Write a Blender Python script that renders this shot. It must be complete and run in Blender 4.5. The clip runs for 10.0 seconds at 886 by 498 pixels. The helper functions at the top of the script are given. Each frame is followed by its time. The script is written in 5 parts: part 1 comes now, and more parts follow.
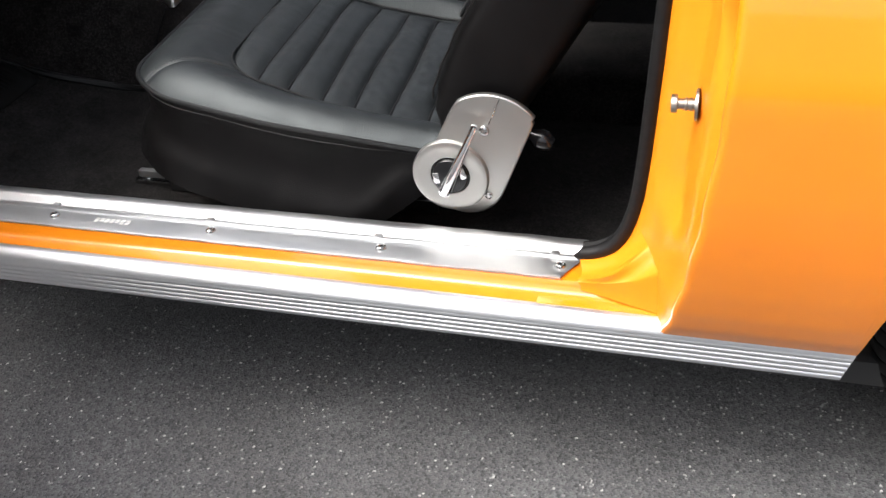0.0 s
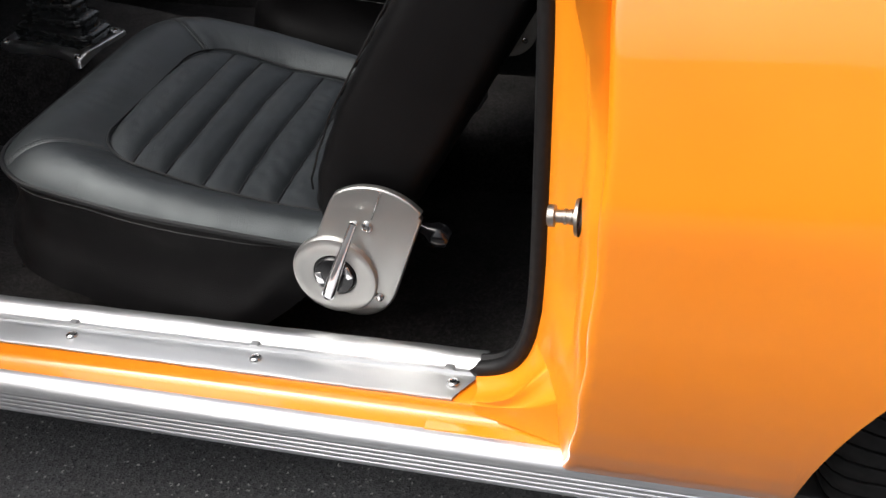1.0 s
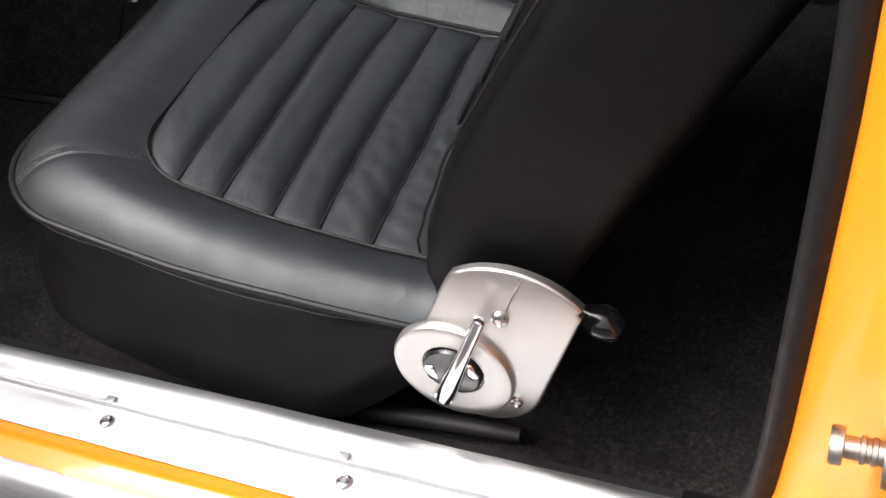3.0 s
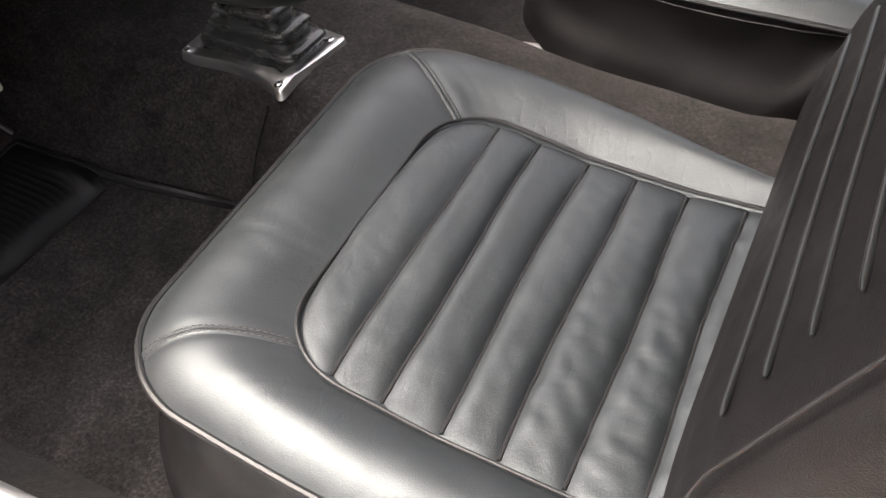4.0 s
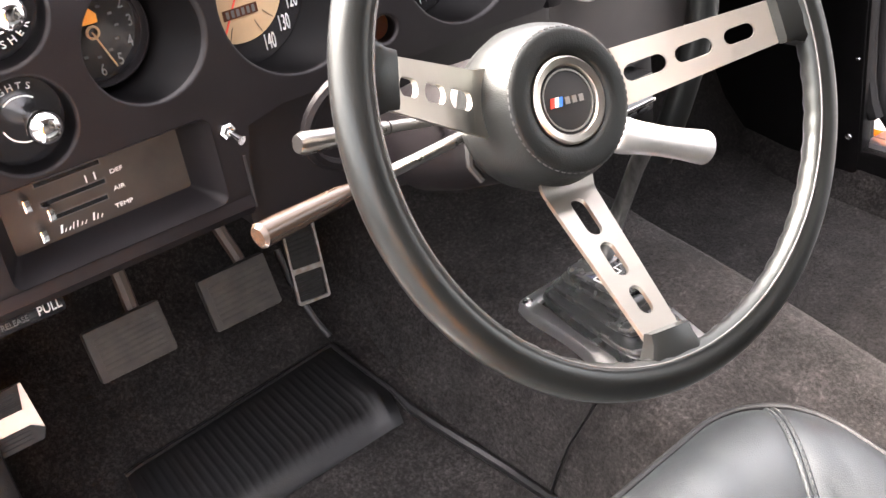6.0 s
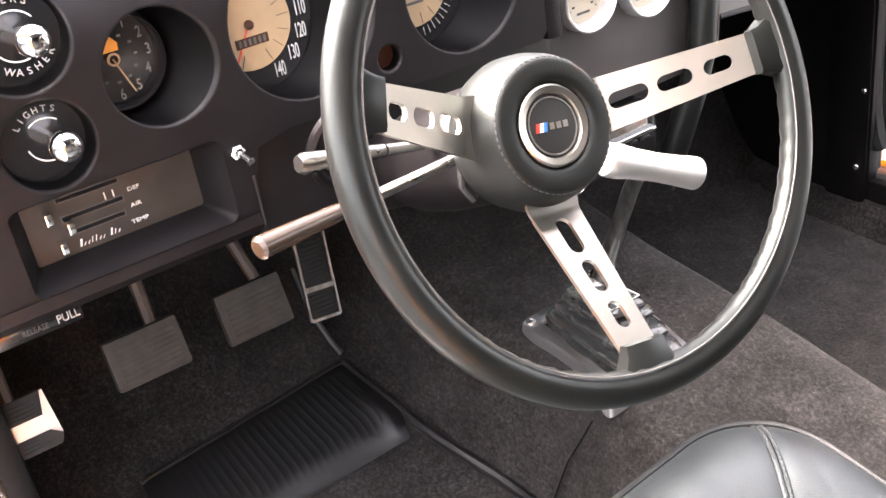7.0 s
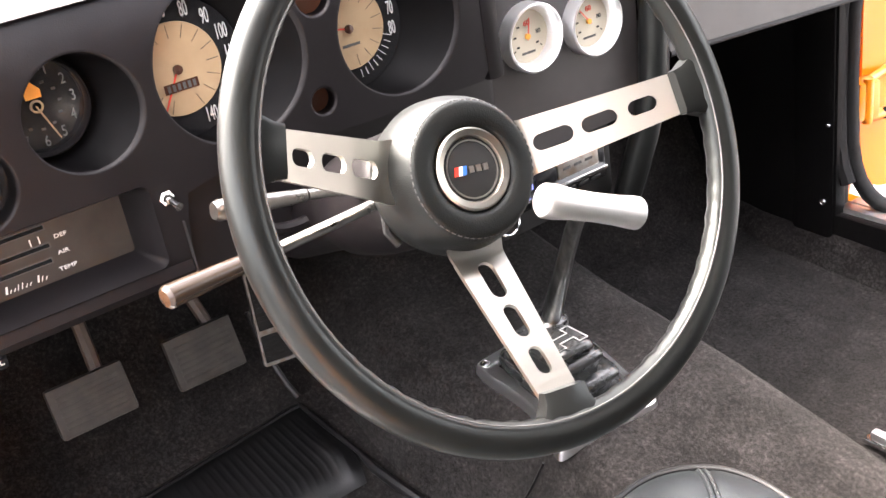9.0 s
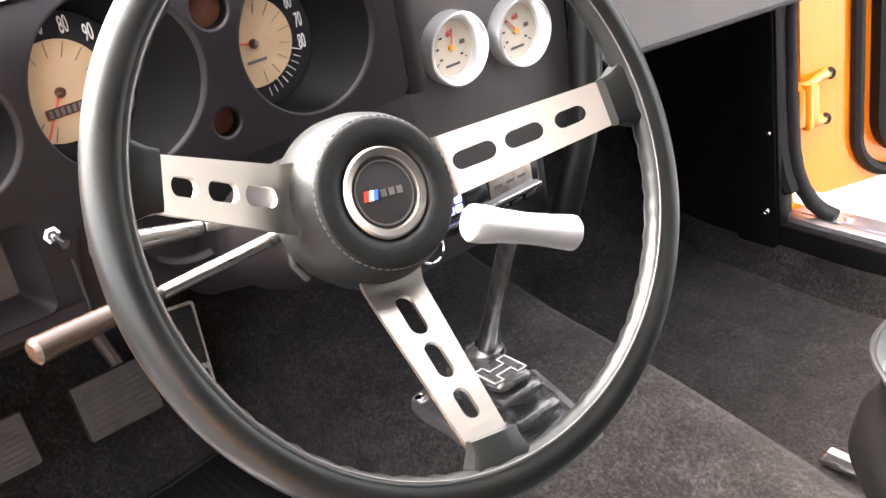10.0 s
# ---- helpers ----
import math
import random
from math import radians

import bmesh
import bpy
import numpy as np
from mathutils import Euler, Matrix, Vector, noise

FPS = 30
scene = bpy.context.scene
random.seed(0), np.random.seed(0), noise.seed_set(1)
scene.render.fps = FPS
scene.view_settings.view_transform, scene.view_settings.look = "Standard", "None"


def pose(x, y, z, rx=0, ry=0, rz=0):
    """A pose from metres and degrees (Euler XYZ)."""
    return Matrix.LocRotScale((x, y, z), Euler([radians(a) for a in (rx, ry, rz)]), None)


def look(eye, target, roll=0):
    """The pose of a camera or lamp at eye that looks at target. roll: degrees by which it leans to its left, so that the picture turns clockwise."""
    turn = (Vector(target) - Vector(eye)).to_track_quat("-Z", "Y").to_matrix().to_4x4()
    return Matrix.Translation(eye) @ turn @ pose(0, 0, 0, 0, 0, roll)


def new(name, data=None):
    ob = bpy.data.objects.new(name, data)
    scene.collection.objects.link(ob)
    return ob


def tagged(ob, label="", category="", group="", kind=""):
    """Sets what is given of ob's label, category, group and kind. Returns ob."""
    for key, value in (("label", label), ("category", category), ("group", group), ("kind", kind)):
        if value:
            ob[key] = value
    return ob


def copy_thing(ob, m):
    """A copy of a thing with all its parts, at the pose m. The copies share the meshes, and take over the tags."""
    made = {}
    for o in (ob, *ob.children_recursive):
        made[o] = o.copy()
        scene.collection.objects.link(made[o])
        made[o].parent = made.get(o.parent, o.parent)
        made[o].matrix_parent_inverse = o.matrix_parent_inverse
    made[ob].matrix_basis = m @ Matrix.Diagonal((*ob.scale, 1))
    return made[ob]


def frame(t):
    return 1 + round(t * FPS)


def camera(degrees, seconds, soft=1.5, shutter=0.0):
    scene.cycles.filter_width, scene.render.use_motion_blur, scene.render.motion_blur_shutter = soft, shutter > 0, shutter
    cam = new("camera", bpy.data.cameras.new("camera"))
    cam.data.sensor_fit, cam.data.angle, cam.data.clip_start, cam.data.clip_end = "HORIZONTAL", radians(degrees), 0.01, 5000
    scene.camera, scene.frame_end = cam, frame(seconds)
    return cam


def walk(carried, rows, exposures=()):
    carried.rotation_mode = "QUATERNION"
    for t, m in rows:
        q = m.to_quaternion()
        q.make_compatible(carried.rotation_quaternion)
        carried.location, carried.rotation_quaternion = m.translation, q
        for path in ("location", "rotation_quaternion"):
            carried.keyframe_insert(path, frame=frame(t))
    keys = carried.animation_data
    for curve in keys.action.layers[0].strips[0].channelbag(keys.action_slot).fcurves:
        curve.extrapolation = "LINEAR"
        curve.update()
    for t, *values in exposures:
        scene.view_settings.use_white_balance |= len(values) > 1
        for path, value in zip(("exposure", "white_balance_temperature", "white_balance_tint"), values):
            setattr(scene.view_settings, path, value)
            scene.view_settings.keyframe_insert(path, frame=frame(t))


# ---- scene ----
cam = camera(46.8, 10.0)
EXPOSURES = [(0, 0.52, 6500, 10), (0.5, 0.32, 6500, 10), (1.5, -0.04, 6500, 10), (2.2, 0.06, 6500, 10), (3.3, 1.05, 6600, 15), (4.0, 2.30, 7150, 15), (4.5, 3.05, 7500, 16), (5.0, 3.52, 7250, 17), (5.5, 3.92, 7200, 17), (7.0, 4.02, 7100, 17), (8.0, 3.98, 7100, 16), (10, 3.9, 7100, 16)]
PATH = [
    (0, (0.182, -1.003, 1.061), (-0.334, 0.568, -0.062), -4.8),
    (0.2, (0.2085, -0.9410, 1.0620), (-0.2374, 0.5583, -0.0165), -5.31),
    (0.3, (0.2227, -0.9136, 1.0624), (-0.2166, 0.5881, -0.0155), -5.63),
    (0.5, (0.247, -0.87, 1.057), (-0.246, 0.721, -0.05), -5.6),
    (0.7, (0.2757, -0.8213, 1.0472), (-0.2420, 0.6842, 0.0101), -6.58),
    (1, (0.284, -0.773, 1.041), (-0.286, 0.804, -0.05), -6.2),
    (1.2, (0.2768, -0.7394, 1.0327), (-0.2718, 0.7517, -0.0093), -6.25),
    (1.5, (0.244, -0.684, 1.032), (-0.319, 0.86, -0.107), -6.1),
    (2, (0.2, -0.582, 1.019), (-0.372, 0.88, -0.221), -7.8),
    (2.2, (0.179, -0.547, 1.012), (-0.39, 0.89, -0.257), -8.1),
    (3.3, (0.092, -0.321, 1.0), (-0.74, 0.925, -0.325), -13.8),
    (3.5, (0.055, -0.286, 1.009), (-0.802, 0.936, -0.322), -14.0),
    (4, (-0.045, -0.201, 1.026), (-0.965, 1.037, -0.246), -11.9),
    (4.5, (-0.105, -0.078, 1.055), (-1.29, 1.089, -0.056), -12.2),
    (5, (-0.163, 0.001, 1.041), (-1.549, 1.037, 0.039), -11.3),
    (5.3, (-0.2047, 0.0166, 1.0437), (-1.5581, 0.9562, 0.0974), -10.28),
    (5.5, (-0.227, 0.021, 1.059), (-1.656, 0.988, 0.046), -9.8),
    (6.8, (-0.1671, 0.0151, 1.0898), (-1.6004, 0.8743, 0.1856), -9.18),
    (7, (-0.161, 0.018, 1.091), (-1.673, 0.925, 0.147), -9.2),
    (7.5, (-0.148, 0.027, 1.092), (-1.673, 0.932, 0.167), -9.3),
    (8, (-0.141, 0.04, 1.094), (-1.672, 0.945, 0.179), -9.4),
    (8.5, (-0.134, 0.056, 1.091), (-1.672, 0.965, 0.192), -9.6),
    (9, (-0.139, 0.072, 1.084), (-1.674, 1.001, 0.2), -9.7),
    (9.5, (-0.151, 0.095, 1.071), (-1.677, 1.053, 0.204), -10.0),
    (10, (-0.182, 0.127, 1.056), (-1.668, 1.147, 0.189), -10.3),
]
walk(cam, [(t, look(eye, target, roll)) for t, eye, target, roll in PATH], EXPOSURES)

# ---- world and light: bright overcast sky, doors open ----
world = bpy.data.worlds.new("overcast_sky")
scene.world = world
world.use_nodes = True
wt = world.node_tree
sky = wt.nodes.new("ShaderNodeTexSky")
sky.sky_type = "NISHITA"
sky.sun_disc = False
sky.sun_elevation, sky.sun_rotation = radians(55), radians(230)
sky.air_density, sky.dust_density, sky.ozone_density = 1.0, 6.0, 1.0
grey = wt.nodes.new("ShaderNodeHueSaturation")
grey.inputs["Saturation"].default_value = 0.34
wt.links.new(sky.outputs["Color"], grey.inputs["Color"])
# overcast: the zenith is brighter than the horizon
place = wt.nodes.new("ShaderNodeTexCoord")
split = wt.nodes.new("ShaderNodeSeparateXYZ")
rise = wt.nodes.new("ShaderNodeMapRange")
rise.inputs["To Min"].default_value, rise.inputs["To Max"].default_value = 1.0, 2.0
cloud = wt.nodes.new("ShaderNodeVectorMath")
cloud.operation = "SCALE"
wt.links.new(place.outputs["Generated"], split.inputs["Vector"])
wt.links.new(split.outputs["Z"], rise.inputs["Value"])
wt.links.new(rise.outputs["Result"], cloud.inputs["Scale"])
wt.links.new(grey.outputs["Color"], cloud.inputs[0])
wt.links.new(cloud.outputs["Vector"], wt.nodes["Background"].inputs["Color"])
wt.nodes["Background"].inputs["Strength"].default_value = 0.15

sun = new("sun", bpy.data.lights.new("sun", "SUN"))
sun.data.energy, sun.data.angle, sun.data.color = 1.5, radians(50), (1.0, 0.97, 0.92)
sun.matrix_world = look((-4.4, -3.7, 8.2), (0, 0, 0))


# ---- materials ----
def material(name, base, rough=0.5, metal=0.0, coat=0.0, spec=0.5, sheen=0.0):
    m = bpy.data.materials.new(name)
    m.use_nodes = True
    b = m.node_tree.nodes["Principled BSDF"]
    b.inputs["Base Color"].default_value = (*base, 1)
    b.inputs["Roughness"].default_value = rough
    b.inputs["Metallic"].default_value = metal
    b.inputs["Coat Weight"].default_value = coat
    b.inputs["Coat Roughness"].default_value = 0.04
    b.inputs["Specular IOR Level"].default_value = spec
    b.inputs["Sheen Weight"].default_value = sheen
    return m


def node(m, kind, **values):
    n = m.node_tree.nodes.new(kind)
    for key, value in values.items():
        n.inputs[key.replace("_", " ")].default_value = value
    return n


def link(m, a, b):
    m.node_tree.links.new(a, b)


def shader(m):
    return m.node_tree.nodes["Principled BSDF"]


def coords(m, scale=(1, 1, 1)):
    t = m.node_tree.nodes.new("ShaderNodeTexCoord")
    p = m.node_tree.nodes.new("ShaderNodeMapping")
    p.inputs["Scale"].default_value = scale
    link(m, t.outputs["Object"], p.inputs["Vector"])
    return p.outputs["Vector"]


def ramp(m, fac, stops):
    r = m.node_tree.nodes.new("ShaderNodeValToRGB")
    while len(r.color_ramp.elements) < len(stops):
        r.color_ramp.elements.new(0.5)
    for e, (at, c) in zip(r.color_ramp.elements, stops):
        e.position, e.color = at, (*c, 1) if len(c) == 3 else c
    link(m, fac, r.inputs["Fac"])
    return r.outputs["Color"]


def noise_tex(m, vec, scale, detail=4.0, rough=0.55):
    n = node(m, "ShaderNodeTexNoise", Scale=scale, Detail=detail, Roughness=rough)
    link(m, vec, n.inputs["Vector"])
    return n.outputs["Fac"]


def voronoi_tex(m, vec, scale, feature="F1"):
    n = node(m, "ShaderNodeTexVoronoi", Scale=scale)
    n.feature = feature
    link(m, vec, n.inputs["Vector"])
    return n.outputs["Distance"]


def add_bump(m, height, strength, distance, under=None):
    b = node(m, "ShaderNodeBump", Strength=strength, Distance=distance)
    link(m, height, b.inputs["Height"])
    if under:
        link(m, under, b.inputs["Normal"])
    link(m, b.outputs["Normal"], shader(m).inputs["Normal"])
    return b.outputs["Normal"]


def vary(m, scale, lo, hi, what="Roughness", detail=4.0, stretch=(1, 1, 1)):
    f = noise_tex(m, coords(m, stretch), scale, detail)
    if what == "Roughness":
        link(m, ramp(m, f, [(0.3, (lo,) * 3), (0.7, (hi,) * 3)]), shader(m).inputs["Roughness"])
    else:
        link(m, ramp(m, f, [(0.3, lo), (0.7, hi)]), shader(m).inputs[what])


def leather(name, lo, hi, r0, r1, wrinkle=0.25, crease=0.0, pores=0.18):
    m = material(name, lo, 0.4)
    v = coords(m)
    vary(m, 14, lo, hi, "Base Color")
    vary(m, 30, r0, r1)
    grain = voronoi_tex(m, v, 900)
    fold = noise_tex(m, coords(m, (1.0, 1.6, 1.0)), 26, 2, 0.5)
    n = add_bump(m, fold, wrinkle, 0.0022)
    if crease:
        line = ramp(m, noise_tex(m, coords(m, (2.4, 0.8, 1.0)), 26, 2, 0.45), [(0.455, (1, 1, 1)), (0.50, (0, 0, 0)), (0.545, (1, 1, 1))])
        area = ramp(m, noise_tex(m, v, 8, 2), [(0.38, (0, 0, 0)), (0.58, (1, 1, 1))])
        top = m.node_tree.nodes.new("ShaderNodeMath")
        top.operation = "MAXIMUM"
        link(m, line, top.inputs[0])
        link(m, area, top.inputs[1])
        n = add_bump(m, top.outputs[0], crease, 0.0018, n)
    add_bump(m, grain, pores, 0.0006, n)
    return m


M_LEATHER = leather("black_leather", (0.0072, 0.0086, 0.0098), (0.0125, 0.0146, 0.0164), 0.45, 0.56, 0.12, 0.08, 0.22)
shader(M_LEATHER).inputs["Specular IOR Level"].default_value = 0.68
shader(M_LEATHER).inputs["Specular Tint"].default_value = (0.90, 0.98, 1.0, 1)
M_VINYL_SIDE = leather("black_vinyl", (0.0026, 0.0024, 0.0026), (0.0046, 0.0042, 0.0044), 0.42, 0.54, 0.18, 0.0, 0.40)
shader(M_VINYL_SIDE).inputs["Specular IOR Level"].default_value = 0.14
M_RIM = leather("black_padded_rim", (0.006, 0.0064, 0.0064), (0.010, 0.0105, 0.0105), 0.28, 0.40, 0.10, 0.0, 0.06)
M_TINT = (0.91, 1.0, 0.98, 1)
M_HUB = leather("black_grained_hub", (0.006, 0.0064, 0.0064), (0.010, 0.0105, 0.0105), 0.36, 0.48, 0.26, 0.0, 0.22)
for _m, _s in ((M_RIM, 0.32), (M_HUB, 0.28)):
    shader(_m).inputs["Specular IOR Level"].default_value = _s
    shader(_m).inputs["Specular Tint"].default_value = M_TINT
M_DASH = leather("black_dash_plastic", (0.0046, 0.0038, 0.0043), (0.0070, 0.0059, 0.0066), 0.38, 0.48, 0.05, 0.0, 0.10)
shader(M_DASH).inputs["Specular IOR Level"].default_value = 0.21
# dash plastic made darker: the shade inside the wells is in this colour
M_WELL_SHADE = leather("shaded_well_plastic", (0.0012, 0.0011, 0.0013), (0.0020, 0.0018, 0.0021), 0.46, 0.56, 0.01, 0.0, 0.03)
shader(M_WELL_SHADE).inputs["Specular IOR Level"].default_value = 0.07
M_GLOVE = leather("dark_grey_dash_vinyl", (0.050, 0.046, 0.045), (0.062, 0.058, 0.056), 0.42, 0.52, 0.05)
M_STACK = leather("charcoal_brushed_panel", (0.034, 0.031, 0.031), (0.046, 0.042, 0.041), 0.40, 0.5, 0.03)
M_DARK = material("flat_black_plastic", (0.010, 0.010, 0.010), 0.6)
M_BLACK = material("gloss_black_plastic", (0.008, 0.008, 0.009), 0.18)
M_PIPING = material("black_piping_cord", (0.008, 0.0084, 0.009), 0.46, spec=0.35)
M_STITCH = material("grey_stitch_thread", (0.055, 0.055, 0.055), 0.7)

M_CARPET = material("black_loop_carpet", (0.012, 0.011, 0.011), 0.95, sheen=0.04, spec=0.1)
_v = coords(M_CARPET)
_tuft = ramp(M_CARPET, noise_tex(M_CARPET, _v, 230, 6, 0.80), [(0.28, (0.0022, 0.0020, 0.0020)), (0.5, (0.0140, 0.0126, 0.0123)), (0.74, (0.052, 0.0480, 0.047))])
_wear = ramp(M_CARPET, noise_tex(M_CARPET, _v, 15, 8, 0.78), [(0.32, (0.40,) * 3), (0.68, (1.60,) * 3)])
_both = M_CARPET.node_tree.nodes.new("ShaderNodeMix")
_both.data_type, _both.blend_type = "RGBA", "MULTIPLY"
_both.inputs["Factor"].default_value = 1.0
link(M_CARPET, _tuft, _both.inputs["A"])
link(M_CARPET, _wear, _both.inputs["B"])
link(M_CARPET, _both.outputs["Result"], shader(M_CARPET).inputs["Base Color"])
_fuzz = noise_tex(M_CARPET, _v, 1100, 2, 0.7)
_n = add_bump(M_CARPET, noise_tex(M_CARPET, _v, 130, 4, 0.7), 0.35, 0.003)
add_bump(M_CARPET, _fuzz, 0.8, 0.0012, _n)

M_MAT = material("black_ribbed_vinyl_mat", (0.0046, 0.0045, 0.0049), 0.36)
vary(M_MAT, 40, 0.28, 0.44)
add_bump(M_MAT, noise_tex(M_MAT, coords(M_MAT), 500, 2), 0.2, 0.0008)

M_PAINT = material("orange_car_paint", (0.88, 0.27, 0.008), 0.30, coat=1.0, spec=0.6)
_f = noise_tex(M_PAINT, coords(M_PAINT), 6, 3)
link(M_PAINT, ramp(M_PAINT, _f, [(0.35, (0.86, 0.240, 0.005)), (0.65, (0.90, 0.262, 0.008))]), shader(M_PAINT).inputs["Base Color"])
add_bump(M_PAINT, noise_tex(M_PAINT, coords(M_PAINT), 240, 2), 0.02, 0.0006)

M_JAMB = material("orange_jamb_paint", (0.87, 0.26, 0.010), 0.40, coat=0.12, spec=0.3)
vary(M_JAMB, 9, (0.85, 0.25, 0.008), (0.89, 0.272, 0.012), "Base Color")
M_ALU = material("worn_aluminium", (0.60, 0.61, 0.62), 0.26, 1.0)
vary(M_ALU, 20, 0.34, 0.52, stretch=(0.4, 6, 6))
add_bump(M_ALU, noise_tex(M_ALU, coords(M_ALU, (2, 60, 60)), 30, 3), 0.10, 0.0005)
M_MOULD = material("ribbed_aluminium", (0.66, 0.67, 0.69), 0.42, 1.0)
vary(M_MOULD, 6, 0.38, 0.46)
M_BRUSHED = material("brushed_steel", (0.50, 0.495, 0.475), 0.38, 1.0)
vary(M_BRUSHED, 30, 0.36, 0.46)
M_SPOKE = material("satin_spoke_steel", (0.46, 0.44, 0.395), 0.36, 1.0)
vary(M_SPOKE, 300, 0.32, 0.40, stretch=(1, 0.05, 0.05))
M_HANDLE = material("cast_aluminium", (0.70, 0.70, 0.685), 0.50, 1.0)
vary(M_HANDLE, 60, 0.44, 0.58)
add_bump(M_HANDLE, noise_tex(M_HANDLE, coords(M_HANDLE), 160, 3), 0.12, 0.0008)
M_CHROME = material("chrome", (0.86, 0.86, 0.87), 0.08, 1.0)
vary(M_CHROME, 50, 0.05, 0.16)
M_STALK = material("dark_chrome", (0.28, 0.27, 0.26), 0.26, 1.0)
vary(M_STALK, 40, 0.24, 0.34)
M_GRIP = material("dark_brown_grip", (0.030, 0.020, 0.014), 0.22)
vary(M_GRIP, 60, 0.18, 0.28)
M_STEM = material("scratched_grey_steel", (0.26, 0.27, 0.27), 0.30, 1.0)
vary(M_STEM, 90, (0.13, 0.135, 0.135), (0.34, 0.35, 0.35), "Base Color", 5, (1, 1, 0.2))
M_SATIN = material("satin_chrome", (0.70, 0.70, 0.70), 0.34, 1.0)
vary(M_SATIN, 50, 0.28, 0.40)
M_SCREW = material("plated_screw", (0.55, 0.55, 0.55), 0.25, 1.0)
M_STEEL = material("dull_zinc_steel", (0.42, 0.40, 0.37), 0.4, 1.0)
vary(M_STEEL, 80, (0.30, 0.24, 0.19), (0.50, 0.49, 0.47), "Base Color")
M_RUST = material("worn_brown_pedal_arm", (0.045, 0.030, 0.022), 0.6)
M_RUBBER = material("black_rubber", (0.0060, 0.0057, 0.0057), 0.68, spec=0.3)
vary(M_RUBBER, 60, 0.55, 0.8)
M_BOOT = material("glossy_black_rubber", (0.026, 0.027, 0.027), 0.24, spec=0.9)
vary(M_BOOT, 60, 0.20, 0.32)
M_PEDAL = material("worn_grey_rubber", (0.045, 0.042, 0.038), 0.7)
vary(M_PEDAL, 70, (0.011, 0.0094, 0.0082), (0.031, 0.0265, 0.0225), "Base Color")
add_bump(M_PEDAL, noise_tex(M_PEDAL, coords(M_PEDAL), 220, 3), 0.3, 0.001)
M_SEAL = material("black_door_seal", (0.005, 0.005, 0.0055), 0.6, spec=0.3)
vary(M_SEAL, 90, 0.5, 0.7)
M_HEATER = material("dark_brown_grain_panel", (0.05, 0.043, 0.036), 0.42)
vary(M_HEATER, 22, (0.014, 0.012, 0.0105), (0.040, 0.034, 0.029), "Base Color", 6)
M_WHITE = material("white_marking", (0.75, 0.75, 0.73), 0.5)
M_PRINT = material("pale_grey_print", (0.42, 0.42, 0.41), 0.5)
M_DIM = material("dark_grey_print", (0.13, 0.13, 0.125), 0.5)
M_CREAM = material("cream_dial", (0.52, 0.40, 0.26), 0.38)
vary(M_CREAM, 18, (0.26, 0.175, 0.10), (0.37, 0.265, 0.16), "Base Color")
M_PALE = material("pale_gauge_face", (0.44, 0.40, 0.315), 0.4)
M_SILVER = material("satin_silver_bezel", (0.80, 0.80, 0.80), 0.30, 0.85)
M_RED = material("red_marking", (0.55, 0.035, 0.02), 0.5)
M_BLUE = material("blue_marking", (0.03, 0.16, 0.55), 0.5)
M_AMBER = material("amber_marking", (0.75, 0.33, 0.05), 0.5)
M_BROWN = material("dark_brown_lens", (0.05, 0.018, 0.010), 0.25)
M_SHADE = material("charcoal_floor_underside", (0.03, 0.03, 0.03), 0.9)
M_HEAD = material("black_headliner", (0.02, 0.02, 0.02), 0.9)
M_LINER = material("grey_headliner_vinyl", (0.16, 0.16, 0.155), 0.8)
vary(M_LINER, 40, (0.14, 0.14, 0.135), (0.18, 0.18, 0.175), "Base Color")
M_GLOW = material("blue_lit_buttons", (0.10, 0.12, 0.5), 0.4)
shader(M_GLOW).inputs["Emission Color"].default_value = (0.18, 0.24, 0.95, 1)
shader(M_GLOW).inputs["Emission Strength"].default_value = 0.35

M_ROAD = material("asphalt", (0.05, 0.05, 0.05), 0.85)
_v = coords(M_ROAD)
_cells = node(M_ROAD, "ShaderNodeTexVoronoi", Scale=300.0)
link(M_ROAD, _v, _cells.inputs["Vector"])
_stone = ramp(M_ROAD, _cells.outputs["Color"], [(0.0, (0.034, 0.0345, 0.036)), (0.45, (0.096, 0.097, 0.100)), (0.88, (0.140, 0.142, 0.145)), (0.955, (0.55, 0.54, 0.52))])
_mix = M_ROAD.node_tree.nodes.new("ShaderNodeMix")
_mix.data_type, _mix.blend_type = "RGBA", "MULTIPLY"
_mix.inputs["Factor"].default_value = 1.0
link(M_ROAD, _stone, _mix.inputs["A"])
link(M_ROAD, ramp(M_ROAD, noise_tex(M_ROAD, _v, 3.5, 5), [(0.3, (0.75, 0.75, 0.75)), (0.7, (1.2, 1.2, 1.2))]), _mix.inputs["B"])
link(M_ROAD, _mix.outputs["Result"], shader(M_ROAD).inputs["Base Color"])
_n = add_bump(M_ROAD, voronoi_tex(M_ROAD, _v, 300), 0.45, 0.003)
add_bump(M_ROAD, noise_tex(M_ROAD, _v, 60, 4), 0.5, 0.006, _n)


M_WALL = material("dull_grey_render", (0.11, 0.105, 0.10), 0.9)
vary(M_WALL, 3, (0.085, 0.082, 0.078), (0.14, 0.135, 0.128), "Base Color", 6)


# ---- mesh helpers ----
def thing(name, label, category, group="", kind="", at=(0, 0, 0)):
    ob = new(name)
    ob.location = at
    ob.empty_display_size = 0.05
    return tagged(ob, label, category, group, kind)


